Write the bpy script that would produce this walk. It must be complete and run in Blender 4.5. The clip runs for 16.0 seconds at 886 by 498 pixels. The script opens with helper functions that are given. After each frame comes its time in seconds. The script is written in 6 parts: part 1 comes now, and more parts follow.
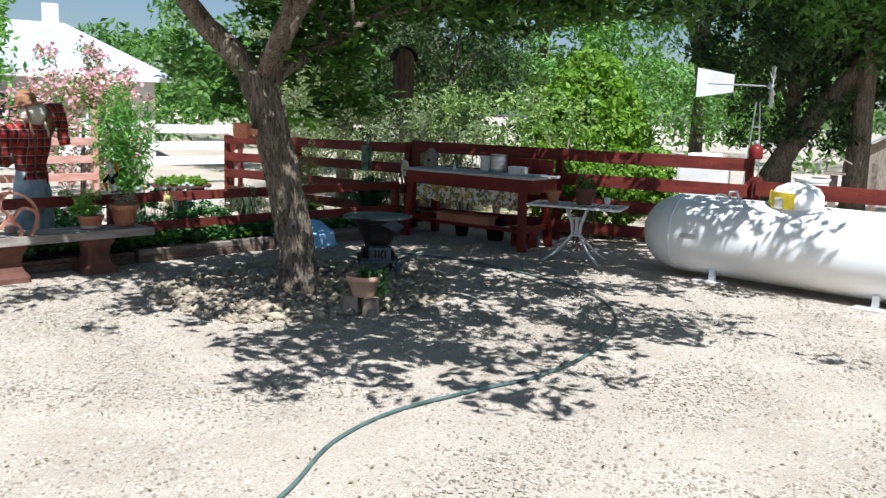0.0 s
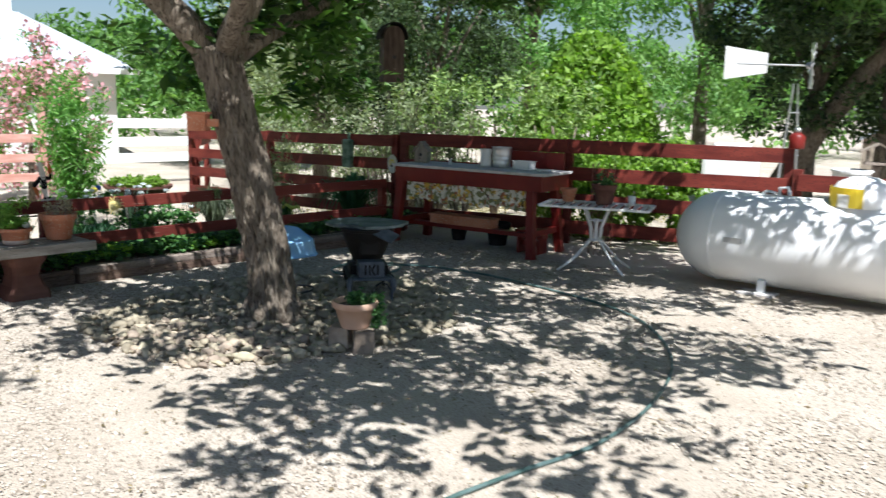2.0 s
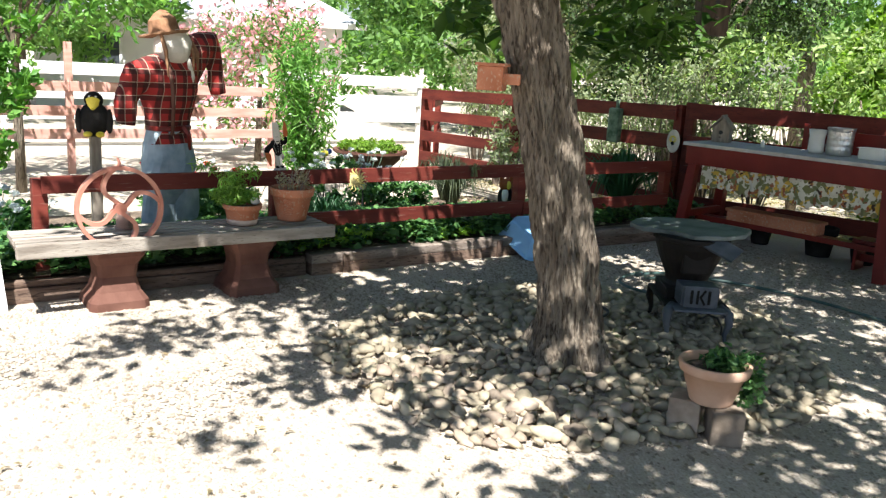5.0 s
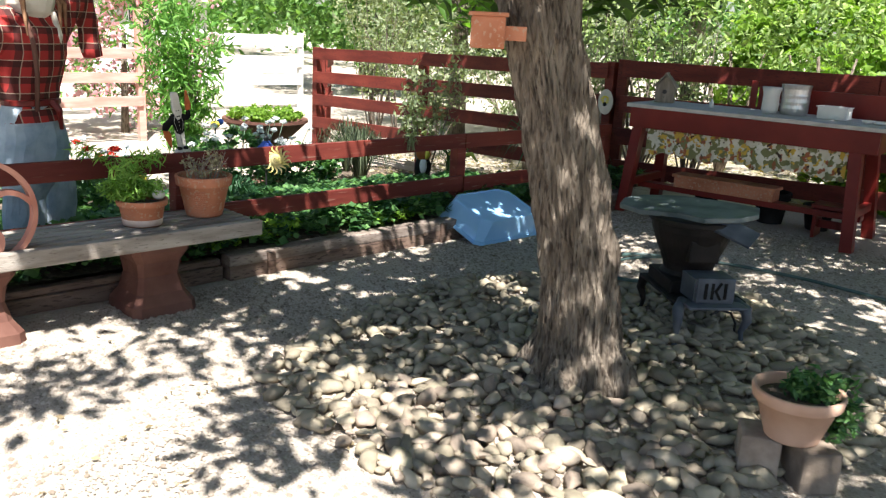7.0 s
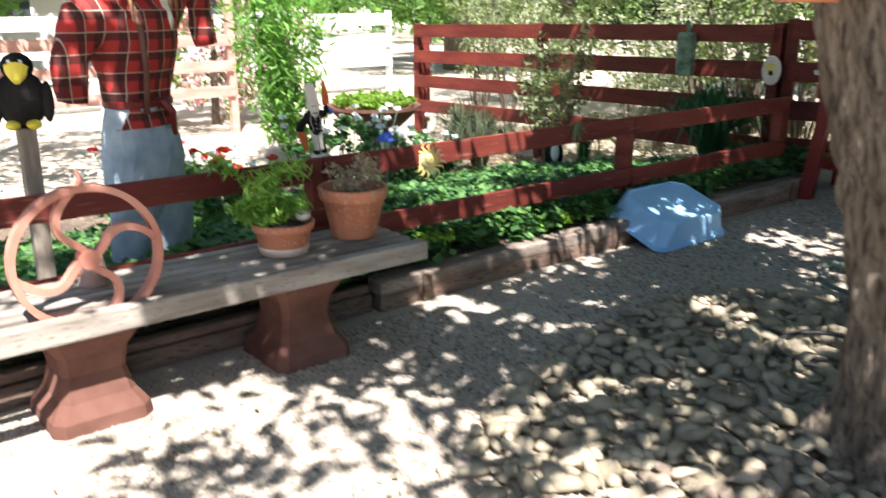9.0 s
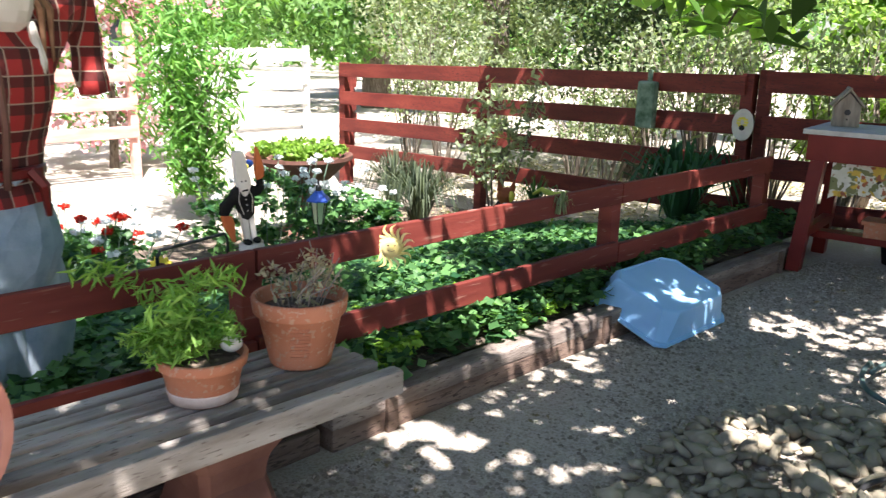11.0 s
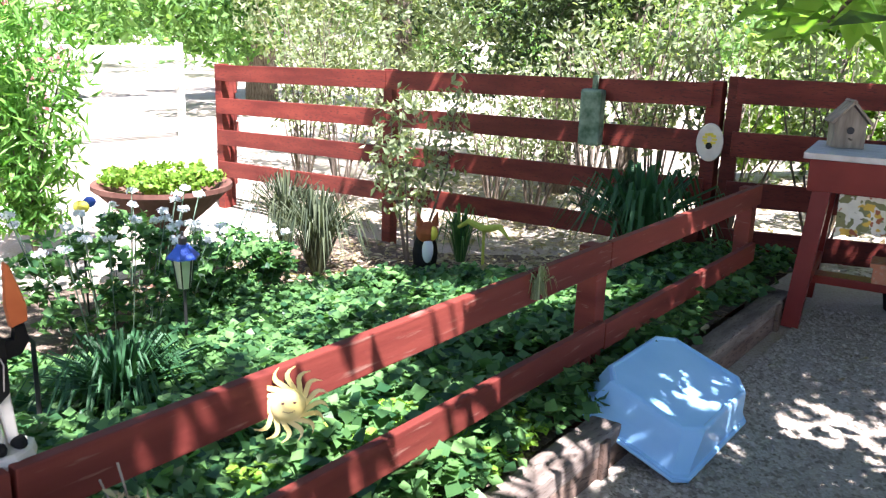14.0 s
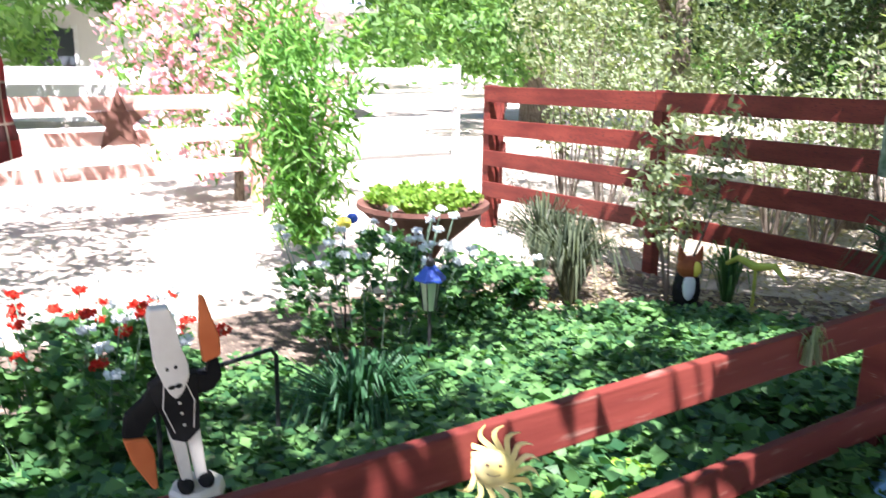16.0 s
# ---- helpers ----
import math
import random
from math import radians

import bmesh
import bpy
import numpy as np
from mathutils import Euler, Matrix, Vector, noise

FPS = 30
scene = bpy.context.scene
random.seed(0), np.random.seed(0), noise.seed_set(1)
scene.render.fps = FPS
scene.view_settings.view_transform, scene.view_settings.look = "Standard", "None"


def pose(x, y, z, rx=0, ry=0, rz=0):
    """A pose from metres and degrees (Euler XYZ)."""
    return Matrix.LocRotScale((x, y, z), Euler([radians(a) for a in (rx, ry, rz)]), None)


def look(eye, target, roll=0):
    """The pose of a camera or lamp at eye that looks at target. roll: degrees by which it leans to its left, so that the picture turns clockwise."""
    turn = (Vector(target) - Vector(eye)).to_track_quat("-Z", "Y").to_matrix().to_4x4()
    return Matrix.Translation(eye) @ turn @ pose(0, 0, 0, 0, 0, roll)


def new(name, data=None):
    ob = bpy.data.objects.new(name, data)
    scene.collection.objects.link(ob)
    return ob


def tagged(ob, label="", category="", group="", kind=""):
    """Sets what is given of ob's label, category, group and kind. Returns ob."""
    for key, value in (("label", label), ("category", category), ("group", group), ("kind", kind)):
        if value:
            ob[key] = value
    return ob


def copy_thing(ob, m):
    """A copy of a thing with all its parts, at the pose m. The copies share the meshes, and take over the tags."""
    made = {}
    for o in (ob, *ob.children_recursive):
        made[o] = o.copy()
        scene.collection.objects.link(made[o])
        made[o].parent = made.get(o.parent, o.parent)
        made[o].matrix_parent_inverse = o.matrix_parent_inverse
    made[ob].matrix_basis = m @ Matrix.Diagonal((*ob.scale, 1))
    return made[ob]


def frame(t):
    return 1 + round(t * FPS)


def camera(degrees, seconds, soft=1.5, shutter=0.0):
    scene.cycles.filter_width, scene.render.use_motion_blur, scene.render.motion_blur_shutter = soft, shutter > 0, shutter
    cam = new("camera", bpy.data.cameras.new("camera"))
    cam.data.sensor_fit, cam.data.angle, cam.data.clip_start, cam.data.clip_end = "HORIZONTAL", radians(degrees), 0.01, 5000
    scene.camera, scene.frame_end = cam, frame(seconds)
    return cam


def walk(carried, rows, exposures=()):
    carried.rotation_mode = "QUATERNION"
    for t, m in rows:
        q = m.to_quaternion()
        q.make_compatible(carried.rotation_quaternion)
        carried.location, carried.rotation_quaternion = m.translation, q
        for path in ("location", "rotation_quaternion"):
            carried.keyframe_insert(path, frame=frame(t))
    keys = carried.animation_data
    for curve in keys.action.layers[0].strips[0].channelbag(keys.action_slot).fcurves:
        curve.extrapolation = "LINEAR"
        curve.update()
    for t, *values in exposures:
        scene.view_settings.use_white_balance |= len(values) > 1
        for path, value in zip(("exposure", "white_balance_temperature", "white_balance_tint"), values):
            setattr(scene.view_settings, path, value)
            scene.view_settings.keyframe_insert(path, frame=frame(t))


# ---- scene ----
cam = camera(56.0, 16.0, soft=1.3, shutter=0.4)
PATH = [
    (0, (0.275, -0.259, 1.587), (-1.082, 1.174, 1.264), 2.1),
    (0.5, (0.025, -0.035, 1.544), (-1.297, 1.429, 1.208), 1.5),
    (1, (-0.234, 0.162, 1.532), (-1.565, 1.601, 1.134), 3.2),
    (1.5, (-0.55, 0.365, 1.531), (-1.819, 1.872, 1.19), 1.4),
    (2, (-0.799, 0.555, 1.521), (-2.112, 2.026, 1.183), 1.5),
    (2.5, (-1.079, 0.708, 1.531), (-2.62, 1.944, 1.213), 2.1),
    (3, (-1.393, 0.794, 1.504), (-2.96, 1.999, 1.194), 1.1),
    (3.5, (-1.696, 0.859, 1.492), (-3.326, 1.965, 1.145), 0.5),
    (4, (-2.019, 1.016, 1.449), (-3.649, 2.107, 1.062), 0.4),
    (4.2, (-2.146, 1.061, 1.45), (-3.776, 2.141, 1.03), 2.2),
    (6.3, (-3.244, 1.324, 1.391), (-4.767, 2.549, 0.963), 2.9),
    (6.5, (-3.357, 1.33, 1.396), (-4.817, 2.624, 0.955), 2.0),
    (7, (-3.596, 1.381, 1.381), (-4.981, 2.731, 0.869), 3.0),
    (7.5, (-3.838, 1.483, 1.374), (-5.221, 2.836, 0.869), 2.1),
    (8, (-4.079, 1.535, 1.366), (-5.461, 2.871, 0.815), 1.9),
    (8.5, (-4.356, 1.538, 1.368), (-5.637, 2.962, 0.792), 0.6),
    (9, (-4.626, 1.593, 1.323), (-6.11, 2.805, 0.752), 0.1),
    (9.2, (-4.734, 1.644, 1.343), (-6.244, 2.834, 0.792), -0.5),
    (11.3, (-5.548, 2.093, 1.347), (-6.854, 3.518, 0.836), 3.0),
    (11.5, (-5.601, 2.155, 1.338), (-6.88, 3.572, 0.742), 3.9),
    (12, (-5.797, 2.29, 1.326), (-6.962, 3.823, 0.785), 2.9),
    (12.5, (-5.978, 2.431, 1.332), (-7.088, 3.983, 0.733), 3.5),
    (13, (-6.136, 2.632, 1.341), (-7.364, 4.117, 0.808), 3.4),
    (13.5, (-6.283, 2.771, 1.343), (-7.496, 4.27, 0.811), 2.7),
    (14, (-6.439, 2.877, 1.359), (-7.6, 4.429, 0.867), 1.9),
    (14.5, (-6.494, 2.988, 1.362), (-7.787, 4.436, 0.883), 2.2),
    (15, (-6.499, 3.061, 1.363), (-7.897, 4.396, 0.85), 3.3),
    (15.5, (-6.504, 3.067, 1.364), (-7.998, 4.28, 0.819), 3.5),
    (16, (-6.534, 3.086, 1.36), (-8.139, 4.185, 0.898), 1.0),
]
walk(cam, [(t, look(eye, target, roll)) for t, eye, target, roll in PATH],
     [(0.0, 0.8, 5700, 8), (2.0, 1.0, 5850, 9), (3.5, 1.3, 6150, 9), (7.0, 1.65, 6300, 12), (9.0, 1.85, 6350, 14), (12.0, 2.3, 6050, 18), (14.0, 2.5, 5950, 22), (16.0, 2.35, 5900, 22)])

# ---- world and sun ----
SUN_DIR = Vector((0.42, -0.26, 0.87)).normalized()
world = bpy.data.worlds.new("world")
scene.world = world
world.use_nodes = True
wn = world.node_tree.nodes
sky = wn.new("ShaderNodeTexSky")
sky.sky_type, sky.sun_disc = "NISHITA", False
sky.sun_elevation = math.asin(SUN_DIR.z)
sky.sun_rotation = math.atan2(SUN_DIR.x, SUN_DIR.y)
world.node_tree.links.new(sky.outputs[0], wn["Background"].inputs[0])
wn["Background"].inputs[1].default_value = 0.05
sun = new("sun", bpy.data.lights.new("sun", "SUN"))
sun.data.energy, sun.data.angle, sun.data.color = 5.0, radians(0.55), (1.0, 0.96, 0.9)
sun.matrix_world = look(SUN_DIR * 30, (0, 0, 0))


# ---- materials ----
def mat(name, c1, c2, scale=8.0, rough=0.8, bump=0.3, metal=0.0, bscale=None, stretch=(1, 1, 1), c3=None, spec=0.28,
        dist=0.01, rnd=0.0, cut=(0.56, 0.64), detail=6.0, hue=0.0):
    """Two-scale noise colour with relief. rnd: brightness change from object to object."""
    m = bpy.data.materials.new(name)
    m.use_nodes = True
    n, l = m.node_tree.nodes, m.node_tree.links
    b = n["Principled BSDF"]
    tc, mp = n.new("ShaderNodeTexCoord"), n.new("ShaderNodeMapping")
    mp.inputs["Scale"].default_value = stretch
    l.new(tc.outputs["Object"], mp.inputs[0])
    big, fine = n.new("ShaderNodeTexNoise"), n.new("ShaderNodeTexNoise")
    big.inputs["Scale"].default_value = scale
    big.inputs["Detail"].default_value = detail
    fine.inputs["Scale"].default_value = bscale or scale * 7
    fine.inputs["Detail"].default_value = 5
    l.new(mp.outputs[0], big.inputs["Vector"])
    l.new(mp.outputs[0], fine.inputs["Vector"])
    r = n.new("ShaderNodeValToRGB")
    r.color_ramp.elements[0].position, r.color_ramp.elements[1].position = 0.35, 0.65
    r.color_ramp.elements[0].color, r.color_ramp.elements[1].color = (*c1, 1), (*c2, 1)
    l.new(big.outputs[0], r.inputs[0])
    col = r.outputs[0]
    if c3:
        r2, mx = n.new("ShaderNodeValToRGB"), n.new("ShaderNodeMixRGB")
        r2.color_ramp.elements[0].position, r2.color_ramp.elements[1].position = cut
        l.new(fine.outputs[0], r2.inputs[0])
        l.new(r2.outputs[0], mx.inputs[0])
        l.new(col, mx.inputs[1])
        mx.inputs[2].default_value = (*c3, 1)
        col = mx.outputs[0]
    if rnd:
        oi, mr, hs = n.new("ShaderNodeObjectInfo"), n.new("ShaderNodeMapRange"), n.new("ShaderNodeHueSaturation")
        mr.inputs[3].default_value, mr.inputs[4].default_value = 1 - rnd, 1 + rnd
        l.new(oi.outputs["Random"], mr.inputs[0])
        l.new(mr.outputs[0], hs.inputs["Value"])
        if hue:
            k1, k2, mh = n.new("ShaderNodeMath"), n.new("ShaderNodeMath"), n.new("ShaderNodeMapRange")
            k1.operation, k2.operation = "MULTIPLY", "FRACT"
            k1.inputs[1].default_value = 17.3
            mh.inputs[3].default_value, mh.inputs[4].default_value = 0.5 - hue, 0.5 + hue
            l.new(oi.outputs["Random"], k1.inputs[0])
            l.new(k1.outputs[0], k2.inputs[0])
            l.new(k2.outputs[0], mh.inputs[0])
            l.new(mh.outputs[0], hs.inputs["Hue"])
        l.new(col, hs.inputs["Color"])
        col = hs.outputs[0]
    l.new(col, b.inputs["Base Color"])
    b.inputs["Roughness"].default_value = rough
    b.inputs["Metallic"].default_value = metal
    b.inputs["Specular IOR Level"].default_value = spec
    bp = n.new("ShaderNodeBump")
    bp.inputs["Strength"].default_value, bp.inputs["Distance"].default_value = bump, dist
    l.new(fine.outputs[0], bp.inputs["Height"])
    l.new(bp.outputs[0], b.inputs["Normal"])
    return m


def leaf_mat(name, dark, light, trans=0.35, rough=0.45, glow=(1.7, 1.9, 0.7)):
    """Leaves: colour by island, partly translucent."""
    m = bpy.data.materials.new(name)
    m.use_nodes = True
    n, l = m.node_tree.nodes, m.node_tree.links
    b = n["Principled BSDF"]
    g, r = n.new("ShaderNodeNewGeometry"), n.new("ShaderNodeValToRGB")
    r.color_ramp.elements[0].color, r.color_ramp.elements[1].color = (*dark, 1), (*light, 1)
    l.new(g.outputs["Random Per Island"], r.inputs[0])
    l.new(r.outputs[0], b.inputs["Base Color"])
    b.inputs["Roughness"].default_value = rough
    b.inputs["Specular IOR Level"].default_value = 0.25
    t, mx = n.new("ShaderNodeBsdfTranslucent"), n.new("ShaderNodeMixShader")
    br = n.new("ShaderNodeMixRGB")
    br.blend_type = "MULTIPLY"
    br.inputs[0].default_value = 1
    br.inputs[2].default_value = (*glow, 1)
    l.new(r.outputs[0], br.inputs[1])
    l.new(br.outputs[0], t.inputs[0])
    mx.inputs[0].default_value = trans
    l.new(b.outputs[0], mx.inputs[1])
    l.new(t.outputs[0], mx.inputs[2])
    l.new(mx.outputs[0], n["Material Output"].inputs[0])
    return m


M_GROUND = mat("gravel_ground", (0.385, 0.328, 0.262), (0.5, 0.443, 0.37), 1.2, 0.95, 0.9, bscale=90, c3=(0.32, 0.268, 0.21), cut=(0.46, 0.66), dist=0.01)
M_SOIL = mat("soil", (0.07, 0.052, 0.038), (0.15, 0.115, 0.085), 5, 0.95, 0.9, bscale=30, c3=(0.26, 0.2, 0.14), dist=0.03)
M_RED = mat("red_paint", (0.1, 0.015, 0.011), (0.18, 0.034, 0.022), 2.5, 0.6, 0.3, bscale=30, stretch=(1, 1, 5), c3=(0.075, 0.016, 0.013), dist=0.004, rnd=0.15)
# Pale streaks of c3 are worn paint and also painted-in flecks of sun.
M_WORNFLECK = mat("worn_sun_flecked_red_rail_paint", (0.11, 0.018, 0.013), (0.2, 0.042, 0.028), 2.5, 0.65, 0.35, bscale=16, stretch=(1, 0.35, 4), c3=(0.26, 0.14, 0.105), dist=0.004, rnd=0.15, cut=(0.62, 0.73))
# Red lightened to salmon: the glare of the sunlit yard is in the colour.
M_PINKRED = mat("glare_paled_red_paint", (0.5, 0.24, 0.19), (0.64, 0.38, 0.32), 2.5, 0.7, 0.25, bscale=30, stretch=(1, 1, 5), dist=0.004)
M_REDT = mat("red_table_paint", (0.125, 0.011, 0.009), (0.19, 0.02, 0.014), 3, 0.4, 0.2, bscale=25, dist=0.003, rnd=0.1)
M_TIMBER = mat("weathered_timber", (0.13, 0.1, 0.08), (0.29, 0.24, 0.2), 3, 0.85, 0.6, bscale=25, stretch=(6, 1, 6), c3=(0.12, 0.085, 0.07), dist=0.006, rnd=0.15)
M_BARK = mat("tree_bark", (0.17, 0.135, 0.1), (0.31, 0.26, 0.2), 5, 0.95, 1.0, bscale=14, stretch=(5.5, 5.5, 0.9), c3=(0.07, 0.052, 0.038), dist=0.05, cut=(0.5, 0.66))
M_TWIG = mat("twig_bark", (0.11, 0.09, 0.07), (0.22, 0.18, 0.14), 5, 0.95, 0.6, bscale=30, stretch=(4, 4, 1))
M_ROCK = mat("river_rock", (0.22, 0.18, 0.13), (0.43, 0.36, 0.265), 9, 0.8, 0.6, bscale=60, dist=0.006, rnd=0.5, hue=0.018)
M_TERRA = mat("terracotta", (0.42, 0.15, 0.075), (0.55, 0.23, 0.13), 6, 0.8, 0.25, bscale=60, c3=(0.5, 0.3, 0.2), dist=0.002, rnd=0.08)
M_CLAYPAINT = mat("clay_coloured_paint", (0.42, 0.17, 0.12), (0.55, 0.27, 0.2), 6, 0.7, 0.25, bscale=40, dist=0.002)
M_PED = mat("brown_concrete", (0.1, 0.042, 0.03), (0.17, 0.083, 0.06), 5, 0.85, 0.5, bscale=40, dist=0.005)
M_TANK = mat("white_tank_paint", (0.78, 0.78, 0.77), (0.83, 0.83, 0.82), 2, 0.35, 0.05, bscale=30, dist=0.002, spec=0.5)
M_WHITE = mat("white_paint", (0.7, 0.69, 0.66), (0.8, 0.8, 0.78), 6, 0.55, 0.2, bscale=40, dist=0.002)
M_GREYW = mat("grey_table_top", (0.42, 0.39, 0.37), (0.6, 0.57, 0.55), 9, 0.7, 0.3, bscale=40, stretch=(1, 6, 1), dist=0.003)
M_BLUE = mat("blue_plastic", (0.25, 0.5, 0.8), (0.34, 0.6, 0.88), 3, 0.3, 0.1, bscale=12, dist=0.004)
M_YEL = mat("yellow_paint", (0.75, 0.6, 0.05), (0.82, 0.68, 0.1), 6, 0.5, 0.1, dist=0.002)
M_PALEY = mat("faded_yellow_metal", (0.62, 0.5, 0.14), (0.75, 0.64, 0.3), 12, 0.55, 0.2, dist=0.002)
M_EDGE = mat("red_brown_stained_board", (0.1, 0.062, 0.045), (0.2, 0.14, 0.105), 3, 0.85, 0.6, bscale=22, stretch=(6, 1, 6), c3=(0.07, 0.045, 0.035), dist=0.006, rnd=0.12)
M_IRON = mat("cast_iron", (0.006, 0.0055, 0.005), (0.02, 0.016, 0.014), 7, 0.6, 0.35, bscale=50, dist=0.003, spec=0.2)
M_PEWTER = mat("blue_grey_painted_iron", (0.045, 0.055, 0.07), (0.11, 0.125, 0.15), 9, 0.45, 0.3, bscale=50, dist=0.003, spec=0.4)
M_LITTER = mat("dry_pale_litter", (0.28, 0.235, 0.185), (0.46, 0.41, 0.34), 4, 0.95, 0.9, bscale=35, c3=(0.16, 0.12, 0.085), dist=0.02)
M_BLACK = mat("dark_stone", (0.01, 0.0095, 0.009), (0.03, 0.028, 0.026), 7, 0.85, 0.4, bscale=50, dist=0.004, spec=0.1)
M_SLATE = mat("slate_top", (0.07, 0.09, 0.09), (0.17, 0.2, 0.195), 7, 0.6, 0.4, bscale=50, dist=0.004)
M_DARKMETAL = mat("dark_metal", (0.03, 0.03, 0.032), (0.06, 0.06, 0.06), 8, 0.45, 0.2, metal=0.6)
M_HOSE = mat("green_hose", (0.05, 0.09, 0.08), (0.11, 0.16, 0.15), 10, 0.4, 0.1)
M_STEEL = mat("galvanised_metal", (0.5, 0.5, 0.5), (0.66, 0.66, 0.65), 9, 0.35, 0.1, metal=0.85)
M_CANVAS = mat("sack_cloth", (0.6, 0.55, 0.47), (0.74, 0.69, 0.6), 9, 0.9, 0.4, bscale=90, dist=0.003)
M_STRAW = mat("brown_straw", (0.22, 0.11, 0.06), (0.36, 0.2, 0.11), 20, 0.9, 0.6, bscale=80, dist=0.004)
M_DENIM = mat("pale_denim", (0.28, 0.36, 0.44), (0.48, 0.56, 0.62), 9, 0.9, 0.4, bscale=120, dist=0.003)
M_ORANGE = mat("orange_wood", (0.42, 0.1, 0.025), (0.55, 0.15, 0.045), 9, 0.7, 0.2, dist=0.002)
M_ROOF = mat("grey_shingle", (0.33, 0.35, 0.39), (0.42, 0.44, 0.48), 3, 0.9, 0.5, bscale=12)
M_WALL = mat("pale_siding", (0.7, 0.68, 0.64), (0.78, 0.76, 0.72), 1, 0.85, 0.3, bscale=9)
M_GLASS = mat("window_glass", (0.05, 0.06, 0.07), (0.07, 0.08, 0.09), 1, 0.05, 0.0)
L_TREE = leaf_mat("ash_leaves", (0.025, 0.065, 0.012), (0.09, 0.18, 0.03), 0.25, glow=(1.3, 1.6, 0.5))
L_DARK = leaf_mat("dark_evergreen_leaves", (0.012, 0.03, 0.01), (0.1, 0.145, 0.06), 0.25, 0.45)
L_MID = leaf_mat("olive_green_leaves", (0.08, 0.15, 0.04), (0.36, 0.46, 0.18), 0.35)
L_SHRUB = leaf_mat("shrub_leaves", (0.08, 0.16, 0.02), (0.26, 0.4, 0.07), 0.4)
L_LIME = leaf_mat("lime_green_leaves", (0.13, 0.27, 0.03), (0.33, 0.5, 0.08), 0.35)
L_FERN = leaf_mat("fern_leaves", (0.12, 0.26, 0.04), (0.29, 0.46, 0.1), 0.35)
L_IVY = leaf_mat("ground_ivy_leaves", (0.015, 0.062, 0.024), (0.14, 0.28, 0.085), 0.3, glow=(1.4, 1.6, 0.8))
L_OLE = leaf_mat("oleander_leaves", (0.06, 0.17, 0.03), (0.2, 0.38, 0.09), 0.35)
L_PALE = leaf_mat("feathery_leaves", (0.09, 0.2, 0.055), (0.27, 0.43, 0.15), 0.4)
L_GREY = leaf_mat("grey_green_leaves", (0.13, 0.17, 0.09), (0.32, 0.36, 0.22), 0.35)
L_FAR = leaf_mat("distant_leaves", (0.05, 0.12, 0.03), (0.19, 0.32, 0.1), 0.4, 0.6)
L_PINK = leaf_mat("pink_petals", (0.72, 0.32, 0.36), (0.9, 0.6, 0.62), 0.4, glow=(1, 1, 1))
L_WFLOWER = leaf_mat("white_petals", (0.7, 0.73, 0.72), (0.88, 0.9, 0.89), 0.3, glow=(1, 1, 1))
L_RFLOWER = leaf_mat("red_petals", (0.55, 0.02, 0.01), (0.75, 0.06, 0.03), 0.3, glow=(1, 1, 1))
L_DEAD = leaf_mat("dry_stems", (0.25, 0.2, 0.12), (0.45, 0.4, 0.28), 0.2)


# ---- building helpers ----
def thing(name, loc=(0, 0, 0), rz=0, label="", category="", group="", kind=""):
    ob = new(name)
    ob.empty_display_size = 0.1
    ob.matrix_basis = pose(*loc, 0, 0, rz)
    return tagged(ob, label, category, group, kind)


def part(name, bm, material, parent=None, label="", smooth=False, kind="", category=""):
    me = bpy.data.meshes.new(name)
    bm.to_mesh(me)
    bm.free()
    me.materials.append(material)
    if smooth:
        me.polygons.foreach_set("use_smooth", [True] * len(me.polygons))
    ob = new(name, me)
    ob.parent = parent
    return tagged(ob, label, category, "", kind)


def box(bm, c, s, rz=0.0, bevel=0.0, m=None):
    """A box of centre c and size s; optional edge bevel."""
    mtx = (m or Matrix()) @ pose(*c, 0, 0, rz) @ Matrix.Diagonal((*s, 1))
    r = bmesh.ops.create_cube(bm, size=1, matrix=mtx)
    if bevel:
        es = list({e for v in r["verts"] for e in v.link_edges})
        bmesh.ops.bevel(bm, geom=es, offset=bevel, segments=2, affect="EDGES", profile=0.6)
    return bm


def boxes(*specs, bevel=0.004):
    bm = bmesh.new()
    for c, s, *rest in specs:
        box(bm, c, s, rest[0] if rest else 0, bevel)
    return bm


def tube(bm, pts, radii, n=8, cap=True):
    """A round tube along points."""
    pts = [Vector(p) for p in pts]
    if not hasattr(radii, "__len__"):
        radii = [radii] * len(pts)
    rings = []
    side = None
    for i, p in enumerate(pts):
        d = (pts[min(i + 1, len(pts) - 1)] - pts[max(i - 1, 0)]).normalized()
        if side is None:
            side = d.orthogonal().normalized()
        side = (side - d * side.dot(d)).normalized()
        up = d.cross(side)
        rings.append([bm.verts.new(p + radii[i] * (math.cos(a) * side + math.sin(a) * up))
                      for a in (2 * math.pi * k / n for k in range(n))])
    for a, b in zip(rings, rings[1:]):
        for k in range(n):
            bm.faces.new((a[k], a[(k + 1) % n], b[(k + 1) % n], b[k]))
    if cap:
        bm.faces.new(rings[0][::-1])
        bm.faces.new(rings[-1])
    return bm


def blob(c, r, n=16, m=None, seed=0, rough=0.0):
    bm = bmesh.new()
    bmesh.ops.create_uvsphere(bm, u_segments=n, v_segments=max(6, n // 2), radius=1, matrix=(m or Matrix()) @ Matrix.Translation(c) @ Matrix.Diagonal((*r, 1)))
    if rough:
        for v in bm.verts:
            v.co += Vector((noise.noise(v.co * 9 + Vector((seed, 0, 0))), noise.noise(v.co * 9 + Vector((0, seed, 5))), 0)) * rough
    return bm


